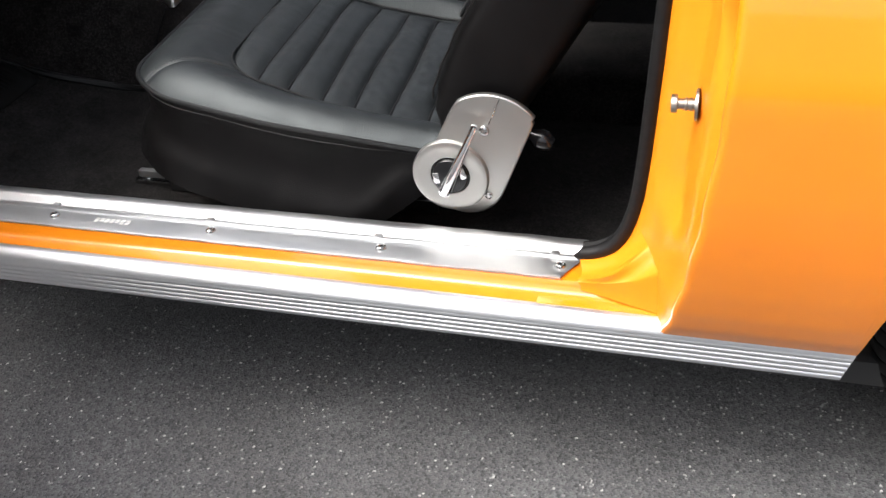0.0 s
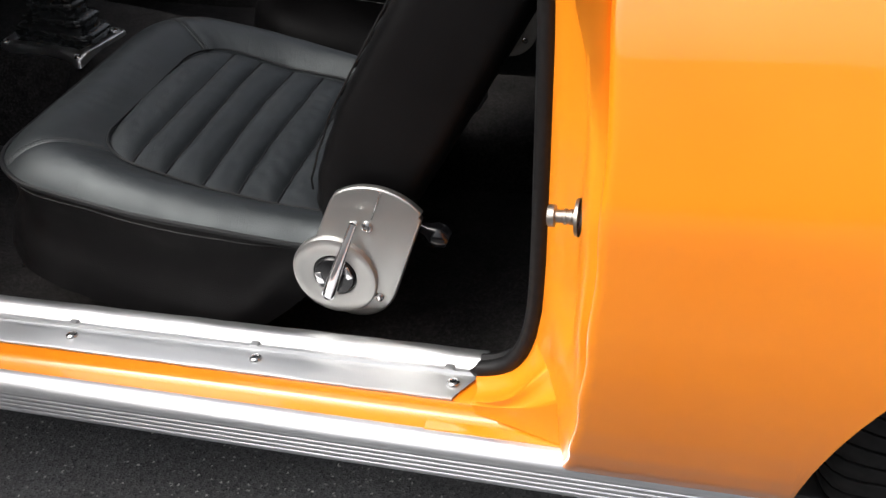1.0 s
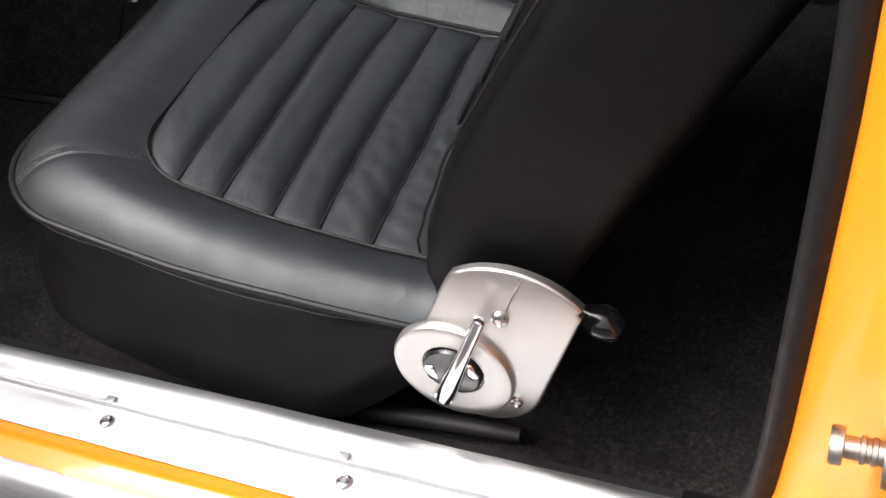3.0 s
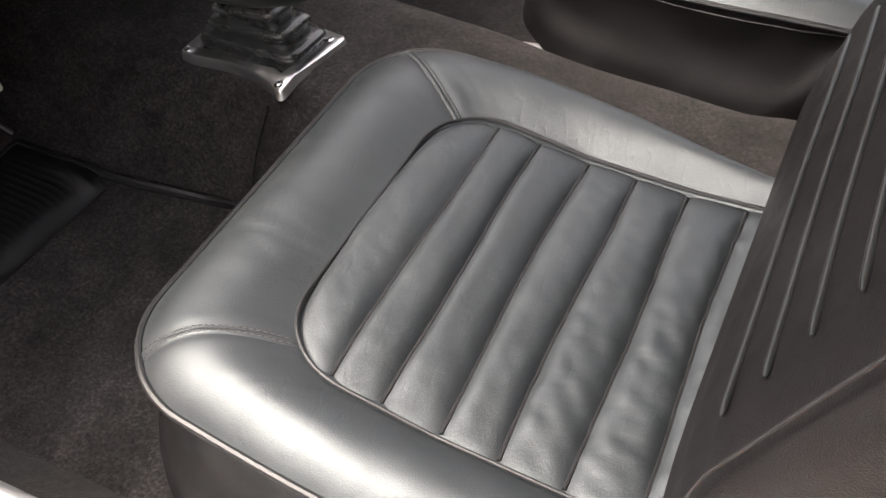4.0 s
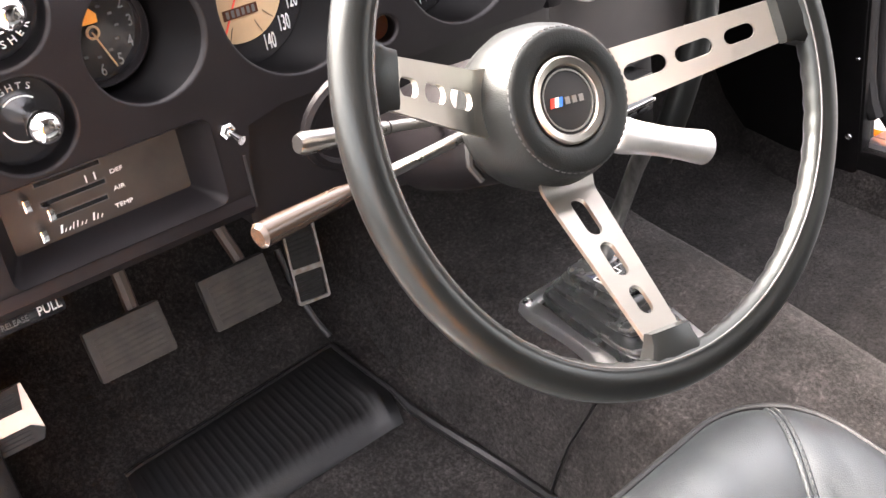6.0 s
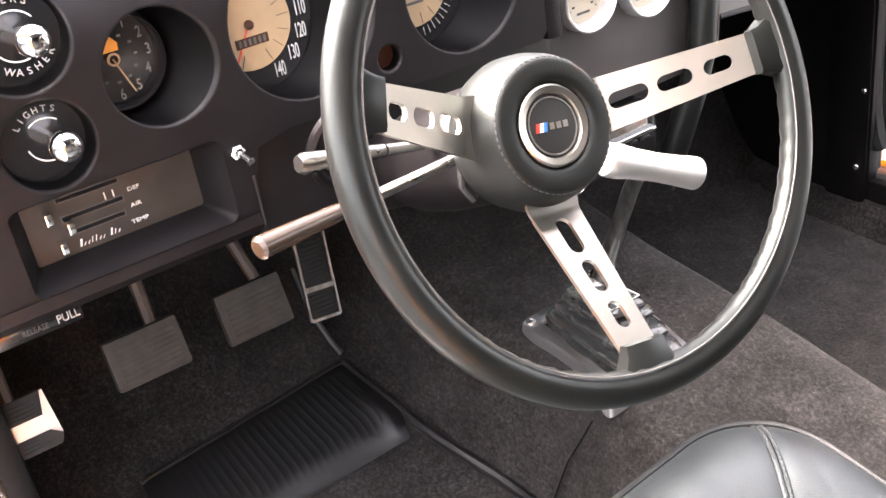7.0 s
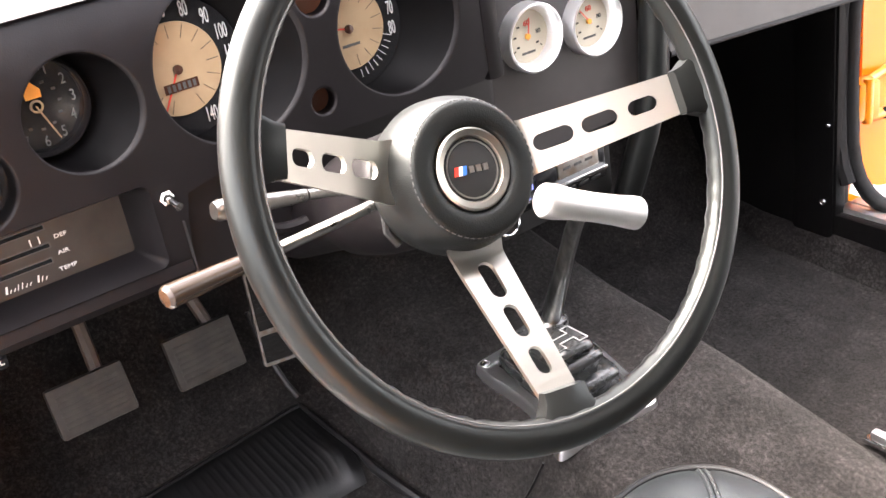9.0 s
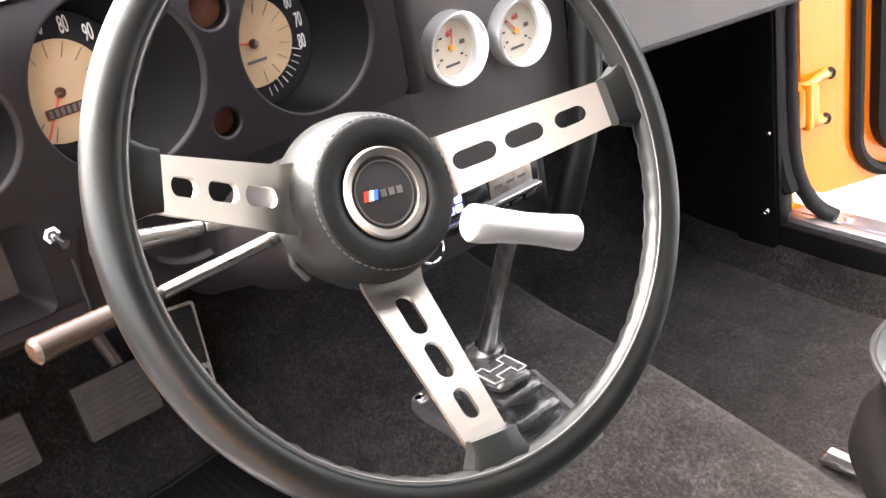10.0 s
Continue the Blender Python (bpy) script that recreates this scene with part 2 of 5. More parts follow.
def part(name, bm, mat, parent=None, label="", smooth=True):
    """One mesh object from a bmesh, in world coordinates, under its thing."""
    me = bpy.data.meshes.new(name)
    bmesh.ops.recalc_face_normals(bm, faces=bm.faces)
    bm.to_mesh(me)
    bm.free()
    me.materials.append(mat)
    if smooth:
        me.shade_smooth()
        me.set_sharp_from_angle(angle=radians(38))
    ob = new(name, me)
    if parent:
        ob.parent = parent
        up = Matrix.Identity(4)
        top = parent
        while top:
            up = Matrix.Translation(top.location) @ up
            top = top.parent
        ob.matrix_parent_inverse = up.inverted()
    if label:
        ob["label"] = label
    return ob


def grid_bm(rows, close_u=False, close_v=False, bm=None, caps=False):
    """A surface through rows of points."""
    bm = bm or bmesh.new()
    vs = [[bm.verts.new(p) for p in r] for r in rows]
    nr, nc = len(vs), len(vs[0])
    for i in range(nr if close_u else nr - 1):
        for j in range(nc if close_v else nc - 1):
            a, b, c, d = vs[i][j], vs[i][(j + 1) % nc], vs[(i + 1) % nr][(j + 1) % nc], vs[(i + 1) % nr][j]
            try:
                bm.faces.new((a, b, c, d))
            except ValueError:
                pass
    if caps:
        for r in (vs[0], vs[-1]):
            bm.faces.new(r)
    return bm


def tube_bm(points, radius, sides=10, bm=None, caps=True):
    """A round tube along points; radius: one number or one a point."""
    pts = [Vector(p) for p in points]
    rr = radius if isinstance(radius, (list, tuple)) else [radius] * len(pts)
    rows, side = [], None
    for i, p in enumerate(pts):
        d = (pts[min(i + 1, len(pts) - 1)] - pts[max(i - 1, 0)]).normalized()
        if side is None:
            side = d.orthogonal().normalized()
        side = (side - d * side.dot(d)).normalized()
        up = d.cross(side)
        rows.append([p + rr[i] * (math.cos(a) * side + math.sin(a) * up) for a in [2 * math.pi * k / sides for k in range(sides)]])
    return grid_bm(rows, close_v=True, bm=bm, caps=caps)


def lathe_bm(profile, m=Matrix.Identity(4), sides=48, bm=None):
    """Profile points (r, h) turned about the local z axis of m."""
    rows = []
    for r, h in profile:
        rows.append([m @ Vector((max(r, 0.0002) * math.cos(a), max(r, 0.0002) * math.sin(a), h)) for a in [2 * math.pi * k / sides for k in range(sides)]])
    bm = grid_bm(rows, close_v=True, bm=bm)
    return bm


def box_bm(x0, x1, y0, y1, z0, z1, bevel=0.0, m=None, bm=None):
    own = bmesh.new()
    bmesh.ops.create_cube(own, size=1)
    for v in own.verts:
        v.co = Vector(((x0 + x1) / 2 + v.co.x * (x1 - x0), (y0 + y1) / 2 + v.co.y * (y1 - y0), (z0 + z1) / 2 + v.co.z * (z1 - z0)))
    if bevel:
        bmesh.ops.bevel(own, geom=own.edges[:], offset=bevel, segments=2, affect="EDGES", profile=0.6)
    if m:
        bmesh.ops.transform(own, matrix=m, verts=own.verts)
    if bm is None:
        return own
    me = bpy.data.meshes.new("join")
    own.to_mesh(me)
    own.free()
    bm.from_mesh(me)
    bpy.data.meshes.remove(me)
    return bm


def plate_bm(outer, holes, m, thick):
    """A flat plate with holes, from local xy outlines; its face lies on m's xy plane and its body behind it."""
    bm = bmesh.new()
    edges = []
    for loop in (outer, *holes):
        vs = [bm.verts.new((p[0], p[1], 0)) for p in loop]
        edges += [bm.edges.new((vs[i], vs[(i + 1) % len(vs)])) for i in range(len(vs))]
    bmesh.ops.triangle_fill(bm, use_beauty=True, use_dissolve=False, edges=edges)
    bmesh.ops.recalc_face_normals(bm, faces=bm.faces)
    if bm.faces and sum(f.normal.z for f in bm.faces) < 0:
        bmesh.ops.reverse_faces(bm, faces=bm.faces)
    ret = bmesh.ops.extrude_face_region(bm, geom=bm.faces[:])
    for v in [g for g in ret["geom"] if isinstance(g, bmesh.types.BMVert)]:
        v.co.z -= thick
    bmesh.ops.transform(bm, matrix=m, verts=bm.verts)
    return bm


def ring_pts(cx, cy, r, n=48, ry=None):
    return [(cx + r * math.cos(2 * math.pi * k / n), cy + (ry or r) * math.sin(2 * math.pi * k / n)) for k in range(n)]


def round_rect(x0, x1, y0, y1, r, n=6):
    pts = []
    for cx, cy, a0 in ((x1 - r, y1 - r, 0), (x0 + r, y1 - r, 90), (x0 + r, y0 + r, 180), (x1 - r, y0 + r, 270)):
        pts += [(cx + r * math.cos(radians(a0 + 90 * k / n)), cy + r * math.sin(radians(a0 + 90 * k / n))) for k in range(n + 1)]
    return pts


def stadium(cx, cy, length, width, angle=0.0, n=10):
    pts = []
    h = max(length - width, 0) / 2
    for s, a0 in ((1, -90), (-1, 90)):
        pts += [(s * h + width / 2 * math.cos(radians(a0 + 180 * k / n)), width / 2 * math.sin(radians(a0 + 180 * k / n))) for k in range(n + 1)]
    c, s_ = math.cos(angle), math.sin(angle)
    return [(cx + x * c - y * s_, cy + x * s_ + y * c) for x, y in pts]


def face_dash(x, y, z):
    """A frame on a wall that faces the rear of the car: local x to the right, y up, z towards the rear."""
    return Matrix(((0, 0, 1, x), (1, 0, 0, y), (0, 1, 0, z), (0, 0, 0, 1)))


def text_part(words, m, size, mat, parent, name="lettering", squash=1.0, depth=0.0004):
    cu = bpy.data.curves.new("letters", "FONT")
    cu.body, cu.size, cu.align_x, cu.align_y, cu.extrude = words, size, "CENTER", "CENTER", depth
    ob = bpy.data.objects.new("letters", cu)
    scene.collection.objects.link(ob)
    me = bpy.data.meshes.new_from_object(ob.evaluated_get(bpy.context.evaluated_depsgraph_get()))
    bpy.data.objects.remove(ob)
    bpy.data.curves.remove(cu)
    bm = bmesh.new()
    bm.from_mesh(me)
    bpy.data.meshes.remove(me)
    bmesh.ops.transform(bm, matrix=m @ Matrix.Diagonal((squash, 1, 1, 1)), verts=bm.verts)
    return part(name, bm, mat, parent, smooth=False)


def lerp(a, b, t):
    return a + (b - a) * t


def smooth_curve(keys, x):
    """Smooth interpolation through (x, value) keys."""
    if x <= keys[0][0]:
        return keys[0][1]
    for (x0, v0), (x1, v1) in zip(keys, keys[1:]):
        if x <= x1:
            t = (x - x0) / (x1 - x0)
            return lerp(v0, v1, t * t * (3 - 2 * t))
    return keys[-1][1]


def linear_curve(keys, x):
    return float(np.interp(x, [k[0] for k in keys], [k[1] for k in keys]))


def bolt(name, at, normal, radius, parent, mat=None, label=""):
    m = Vector(normal).to_track_quat("Z", "Y").to_matrix().to_4x4()
    m.translation = at
    bm = lathe_bm([(0, 0.45 * radius), (0.35 * radius, 0.45 * radius), (0.4 * radius, 0.25 * radius), (0.55 * radius, 0.5 * radius), (0.85 * radius, 0.35 * radius), (radius, 0), (radius, -0.3 * radius)], m, 14)
    return part(name, bm, mat or M_SCREW, parent, label)


# ---- ground ----
rows = [[(x, y, 0) for y in (-300, -30, -3, 3, 30, 300)] for x in (-300, -30, -3, 3, 30, 300)]
tagged(part("ground", grid_bm(rows), M_ROAD), "dark grey asphalt with pale stone chips", "asphalt", kind="structure")

# unseen wall added south of the car to block low sky light
wall = part("sky_block_south", box_bm(-14, 14, -5.6, -5.2, 0, 1.6, 0.02), M_WALL)
tagged(wall, "unseen plain grey wall added to block low sky light", "wall", kind="structure")

# ---- car body ----
car = thing("car", "bright orange painted car shell with both doors open", "car")


def body_y(z):
    """How far the outer skin stands out, by height."""
    return linear_curve([(0.24, -0.030), (0.306, -0.070), (0.33, -0.0855), (0.36, -0.0985), (0.40, -0.1108), (0.44, -0.1198), (0.48, -0.1262), (0.52, -0.1298), (0.56, -0.1312), (0.60, -0.1315), (0.615, -0.1314), (0.628, -0.1308), (0.640, -0.1293), (0.655, -0.1258), (0.70, -0.1135), (0.755, -0.0980), (0.770, -0.0930), (0.785, -0.0870), (0.80, -0.0803), (0.85, -0.0560), (0.90, -0.031), (1.0, 0.018)], z)


def edge_x(z):
    """The rear edge of the door opening on the outer skin."""
    return smooth_curve([(0.29, 0.1245), (0.35, 0.1390), (0.42, 0.1522), (0.50, 0.1635), (0.60, 0.1740), (0.70, 0.1795), (0.80, 0.178), (1.0, 0.172)], z)


ARCH_X, ARCH_Z, ARCH_A, ARCH_B = 0.66, 0.28, 0.322, 0.349


def panel_bottom(x):
    d = (x - ARCH_X) / ARCH_A
    if abs(d) < 0.999:
        return max(0.306, ARCH_Z + ARCH_B * math.sqrt(1 - d * d))
    return 0.306


xs = [0.0, 0.0015, 0.012, 0.03, 0.06, 0.10, 0.14] + [0.175 + 0.004 * k for k in range(4)]
xs += [ARCH_X - 0.15 - ARCH_A * math.cos(math.pi * k / 44) for k in range(1, 45)] + [0.95, 1.05, 1.2, 1.4, 1.6]
cols = []
for u in sorted(set(round(x, 4) for x in xs)):
    col = []
    for k in range(91):
        v = k / 90
        xx = 0.15 + u
        z = lerp(panel_bottom(xx), 1.0, v)
        x = lerp(edge_x(z) + 0.009, 0.30, u / 0.15) if u < 0.15 else xx
        col.append((x, body_y(z), z))
    cols.append(col)
# the skin rolls over its front edge into the jamb
roll = [[(x - 0.009 * a, y + 0.008 * b, z) for x, y, z in cols[0]] for a, b in ((1.0, 1.0), (0.97, 0.62), (0.80, 0.28), (0.45, 0.06))]
part("quarter_panel", grid_bm(roll + cols), M_PAINT, car)

# door jamb: folded sheet metal between the outer skin and the door seal
JS = [(0.024, 0.004, 0.341), (0.046, 0.004, 0.345), (0.066, 0.004, 0.355), (0.081, 0.004, 0.374), (0.091, 0.004, 0.40), (0.098, 0.004, 0.433), (0.104, 0.004, 0.49), (0.112, 0.004, 0.60), (0.120, 0.004, 0.72), (0.123, 0.004, 0.80), (0.128, 0.004, 1.0)]
JE = [(0.030, -0.0265, 0.322), (0.060, -0.0320, 0.320), (0.092, -0.0400, 0.3175), (0.122, -0.0480, 0.3165)]

def along(keys, t):
    """A smooth point along a list of points."""
    k = min(int(t * (len(keys) - 1)), len(keys) - 2)
    u = t * (len(keys) - 1) - k
    p0, p1, p2, p3 = (Vector(keys[max(0, min(len(keys) - 1, k + d))]) for d in (-1, 0, 1, 2))
    return 0.5 * (2 * p1 + (p2 - p0) * u + (2 * p0 - 5 * p1 + 4 * p2 - p3) * u * u + (3 * p1 - p0 - 3 * p2 + p3) * u ** 3)


def jamb_section(z):
    """Pillar section at one height, from the rolled skin edge over the lip into the recess and to the seal."""
    edge = Vector((edge_x(z), body_y(z) + 0.008, z))
    lip_x = smooth_curve([(0.372, 0.1195), (0.40, 0.1215), (0.47, 0.1490), (0.50, 0.152), (0.60, 0.158), (0.70, 0.1655), (0.74, 0.1645), (0.80, 0.157), (0.86, 0.151), (1.0, 0.149)], z)
    lip_y = smooth_curve([(0.372, -0.0445), (0.40, -0.046), (0.47, -0.096), (0.50, -0.103), (1.0, -0.105)], z)
    lip = Vector((lip_x, lip_y, z))
    deep = smooth_curve([(0.372, 0.0), (0.40, 0.0), (0.49, 1.0), (1.0, 1.0)], z)
    up = 0.028 * max(0.0, 1 - (z - 0.372) / 0.16)
    wall = Vector((lip_x - 0.0085 * deep - 0.001, lerp(lip_y + 0.002, -0.046, deep), z + up * 0.1))
    near = Vector((linear_curve([(0.372, 0.0797), (0.40, 0.091), (0.433, 0.098), (0.49, 0.104), (0.60, 0.112), (0.72, 0.120), (0.80, 0.123), (1.0, 0.128)], z + up), 0.004, z + up))
    line = wall.lerp(near, 0.52) + Vector((0.002, -0.001, 0))
    mid = edge.lerp(lip, 0.5) + Vector((-0.0022, -0.0035, 0)) * deep
    row = [edge, edge.lerp(mid, 0.5) + Vector((-0.001, -0.0012, 0)) * deep, mid, mid.lerp(lip, 0.5) + Vector((-0.0003, -0.0012, 0)) * deep, lip.lerp(mid, 0.08), lip]
    row += [lip.lerp(wall, 0.06), lip.lerp(wall, 0.5), wall, wall.lerp(line, 0.15), wall.lerp(line, 0.55), wall.lerp(line, 0.92), line, line.lerp(near, 0.12), line.lerp(near, 0.5), near, near + Vector((-0.004, 0.016, 0.001))]
    return row


# lower corner: sill edge, curved bead and fillet under the seal, sweeping up into the pillar
foot = jamb_section(0.372)
JL = [(0.026, -0.0260, 0.334), (0.060, -0.0310, 0.339), (0.092, -0.0380, 0.3515), tuple(foot[5])]
JB = [(0.026, -0.0235, 0.3362), (0.050, -0.0300, 0.3450), (0.0708, -0.0320, 0.3565), (0.0880, -0.0270, 0.3720), tuple(foot[12])]
rows = []
for k in range(31):
    t = k / 30
    e, l, b, q = along(JE, t), along(JL, t), along(JB, t), along(JS[:5], t)
    row = [e + Vector((0.012, 0.004, 0)), e, e.lerp(l, 0.1), e.lerp(l, 0.5) + Vector((0.001, 0.0015, 0)), e.lerp(l, 0.9), l, l.lerp(b, 0.08)]
    for u in (0.25, 0.5, 0.75):
        row.append(l.lerp(b, u) + Vector((0.001, 0.0035, -0.003)) * math.sin(math.pi * u) * t)
    row += [b.lerp(l, 0.06), b, b.lerp(q, 0.1)]
    for u in (0.25, 0.4, 0.55, 0.7, 0.85):
        dent = 0.004 * math.sin(math.pi * u)
        row.append(b.lerp(q, u) + Vector((dent * 0.7, dent * 0.3, -dent * 0.6)))
    row += [q, q + Vector((-0.004, 0.016, 0.001))]
    rows.append(row)
jamb = part("door_jamb", grid_bm(rows), M_JAMB, car, "orange painted door jamb")
low_e = e
part("pillar_face", grid_bm([jamb_section(0.372 + 0.628 * (k / 110) ** 1.2) for k in range(111)]), M_JAMB, jamb)
lip = foot[5]
rows = []
for k in range(9):
    u = k / 8
    z = lerp(0.372, 0.308, u)
    a, b = Vector((edge_x(z), body_y(z) + 0.008, z)), lip.lerp(low_e, u)
    rows.append([a, a.lerp(b, 0.3), a.lerp(b, 0.7), b])
part("pillar_foot", grid_bm(rows), M_JAMB, jamb)

# painted sill below the scuff plate
def sill_rows(x0, x1, n, mirror=None):
    prof = [(0.046, 0.20), (0.046, 0.330), (0.040, 0.3335), (-0.016, 0.3325), (-0.0215, 0.331), (-0.0245, 0.326), (-0.0265, 0.320), (-0.031, 0.3165), (-0.046, 0.3145), (-0.053, 0.312), (-0.056, 0.306), (-0.050, 0.26), (-0.02, 0.235)]
    out = []
    for k in range(n + 1):
        x = lerp(x0, x1, k / n)
        out.append([(x, y if mirror is None else mirror - y, z) for y, z in prof])
    return out


part("sill_cover", box_bm(0.026, 0.13, 0.030, 0.066, 0.326, 0.3355, 0.002), M_VINYL_SIDE, car, "black sill cover")
part("sill", grid_bm(sill_rows(-1.25, 0.318, 24)), M_PAINT, car)
part("jamb_floor", box_bm(-0.02, 0.172, -0.0500, -0.022, 0.285, 0.3158, 0.001), M_PAINT, car)
CAR_W = 1.40
part("far_sill", grid_bm(sill_rows(-1.25, 0.345, 12, CAR_W - 0.015)), M_PAINT, car)

# ribbed rocker moulding
prof = [(-0.048, 0.3145), (-0.053, 0.3148), (-0.060, 0.3118), (-0.0655, 0.3065), (-0.0680, 0.3015), (-0.0684, 0.2985)]
z = 0.2985
for k in range(5):
    for a in (75, 50, 25, 0, -25, -50, -75):
        prof.append((-0.0652 + 0.0010 * k - 0.0024 * math.cos(radians(a)), z - 0.0037 + 0.0036 * math.sin(radians(a))))
    z -= 0.0074
prof += [(-0.058, 0.2605), (-0.050, 0.262)]
rows = []
for k in range(25):
    row = []
    for y, zz in prof:
        end = 0.342 - 0.014 * (0.315 - zz) / 0.05
        row.append((lerp(-1.25, end, k / 24), y, zz))
    rows.append(row)
part("rocker_moulding", grid_bm(rows, caps=True), M_MOULD, car, "ribbed bright aluminium rocker strip")

# closing panels: floor pan, roof, rear of the cabin, far side
part("underbody", box_bm(-1.6, 1.9, 0.02, CAR_W - 0.04, 0.19, 0.225), M_SHADE, car)
rows = []
for x, zr in ((-0.58, 1.205), (-0.35, 1.258), (0.0, 1.285), (0.4, 1.285), (0.8, 1.24), (1.3, 1.08)):
    rows.append([(x, y, zr - h) for y, h in ((0.03, 0.075), (0.06, 0.045), (0.13, 0.022), (0.38, 0.005), (0.70, 0.0), (1.02, 0.005), (1.255, 0.022), (1.325, 0.045), (1.355, 0.075))])
part("roof", grid_bm(rows), M_PAINT, car)
rows = [[(x, y, z - 0.02) for x, y, z in r] for r in rows]
part("headliner", grid_bm(rows), M_LINER, car)
# opaque panels added over the unseen rear side windows to keep light out
for y0, y1 in ((0.085, 0.135), (1.265, 1.315)):
    part("side_window_block", box_bm(0.12, 1.16, y0, y1, 1.0, 1.21, 0.01), M_HEAD, car)
part("rear_shelf", box_bm(0.70, 1.17, 0.09, 1.31, 1.05, 1.14, 0.01), M_HEAD, car)
part("rear_bulkhead", box_bm(1.15, 1.19, 0.03, CAR_W - 0.05, 0.2, 1.12, 0.01), M_HEAD, car)
for nm, yy in (("trim_panel", 0.07), ("trim_panel", CAR_W - 0.09)):
    part(nm, box_bm(0.10, 1.16, yy, yy + 0.02, 0.22, 1.02, 0.006), M_VINYL_SIDE, car, "black vinyl rear side panel")
rows = [[(x, yy(z), z) for z in (0.306, 0.4, 0.5, 0.65, 0.8, 1.0)] for x in (0.16, 0.6, 1.2, 1.75) for yy in (lambda h: CAR_W - 0.015 - body_y(h),)]
part("far_quarter_panel", grid_bm(rows), M_PAINT, car)

# plain front and rear of the shell
def shell_rows(stations):
    half = (CAR_W - 0.015) / 2
    prof = [(-0.055, 0.26), (-0.095, 0.40), (-0.12, 0.55), (-0.105, 0.70), (-0.055, 0.80), (0.03, 0.86), (0.25, 0.895), (half, 0.905)]
    prof += [(2 * half - y, z) for y, z in reversed(prof[:-1])]
    return [[(x, half + (y - half) * w, 0.26 + (z - 0.26) * h) for y, z in prof] for x, w, h in stations]


part("front_shell", grid_bm(shell_rows([(-1.62, 1.0, 1.02), (-1.9, 1.0, 1.0), (-2.3, 0.99, 0.96), (-2.7, 0.97, 0.90), (-2.95, 0.93, 0.80), (-3.02, 0.90, 0.45)])), M_PAINT, car)
part("rear_shell", grid_bm(shell_rows([(1.17, 1.0, 1.28), (1.45, 1.0, 1.14), (1.75, 1.0, 1.05), (2.05, 0.97, 0.98), (2.12, 0.95, 0.5)])), M_PAINT, car)
for y in (0.02, CAR_W - 0.035):
    k = 1 if y < 0.5 else -1
    part("front_wing", grid_bm([[(x, y - k * (0.02 + 0.11 * math.sin(math.pi * min(1, (z - 0.2) / 0.72))), z) for z in (0.28, 0.4, 0.55, 0.7, 0.82, 0.90)] for x in (-1.63, -1.3, -1.085)]), M_PAINT, car)
    part("windscreen_pillar", tube_bm([(-1.12, y + k * 0.02, 0.93), (-0.85, y + k * 0.025, 1.06), (-0.58, y + k * 0.03, 1.145)], 0.022, 10), M_PAINT, car)

# door seal on the rear pillar and round the lower corner
pts = [Vector((0.020, 0.020, 0.3465))] + [along(JS, k / 24) + Vector((-0.0095, 0.0145, 0.002)) for k in range(1, 25)]
seal = thing("door_seal", "black rubber door seal round the door opening", "door seal")
part("seal_bulb", tube_bm(pts, 0.0092, 12), M_SEAL, seal)
part("seal_lip", tube_bm([(x + 0.002, y + 0.014, z) for x, y, z in pts[1:]], 0.008, 8), M_SEAL, seal)

# door striker bolt
striker = thing("door_striker", "zinc plated door striker bolt on the jamb", "striker bolt")
mx = Matrix.Translation((0.149, -0.068, 0.596)) @ Matrix.Rotation(radians(-90), 4, "Y")
part("washer", lathe_bm([(0.0, 0.0015), (0.0155, 0.0015), (0.0162, 0.0), (0.0162, -0.0015)], mx, 24), M_STEEL, striker)
part("shank", lathe_bm([(0.006, 0), (0.006, 0.004), (0.0068, 0.0045), (0.0068, 0.0065), (0.006, 0.007), (0.006, 0.009), (0.0068, 0.0095), (0.0068, 0.0115), (0.0055, 0.012), (0.0055, 0.019)], mx, 20), M_STEEL, striker)
part("bolt_head", lathe_bm([(0.0055, 0.0185), (0.0092, 0.019), (0.0095, 0.0235), (0.0085, 0.025), (0, 0.025)], mx, 20), M_STEEL, striker)

# rear wheel
wheel = part("rear_wheel", lathe_bm([(0.05, -0.16), (0.05, -0.02), (0.0, -0.02)], Matrix.Translation((0.675, 0.0, 0.312)) @ Matrix.Rotation(radians(90), 4, "X"), 20), M_STEEL, car, "black treaded rear tyre on a steel wheel")
mw = Matrix.Translation((0.675, 0.0, 0.312)) @ Matrix.Rotation(radians(90), 4, "X")
part("tyre", lathe_bm([(0.19, -0.19), (0.25, -0.205), (0.285, -0.20), (0.305, -0.185), (0.311, -0.15), (0.312, -0.1), (0.311, -0.05), (0.305, -0.018), (0.285, 0.0), (0.25, 0.006), (0.19, -0.01)], mw, 72), M_RUBBER, wheel)
part("rim", lathe_bm([(0.19, -0.185), (0.19, -0.012), (0.18, -0.01), (0.17, -0.03), (0.10, -0.05), (0.04, -0.03), (0, -0.03)], mw, 40), M_STEEL, wheel)
bm = bmesh.new()
for k in range(60):
    a = 2 * math.pi * k / 60
    for w in (0.086, 0.136):
        q = Matrix.Translation((0.675, 0.0, 0.312)) @ Matrix.Rotation(a, 4, "Y") @ Matrix.Translation((0, w, 0.313)) @ Matrix.Rotation(radians(20), 4, "Z")
        box_bm(-0.011, 0.011, -0.021, 0.021, -0.004, 0.004, m=q, bm=bm)
part("tread", bm, M_RUBBER, wheel, smooth=False)
hubm = Matrix.Translation((0.675, 0.0, 0.312))
rows = []
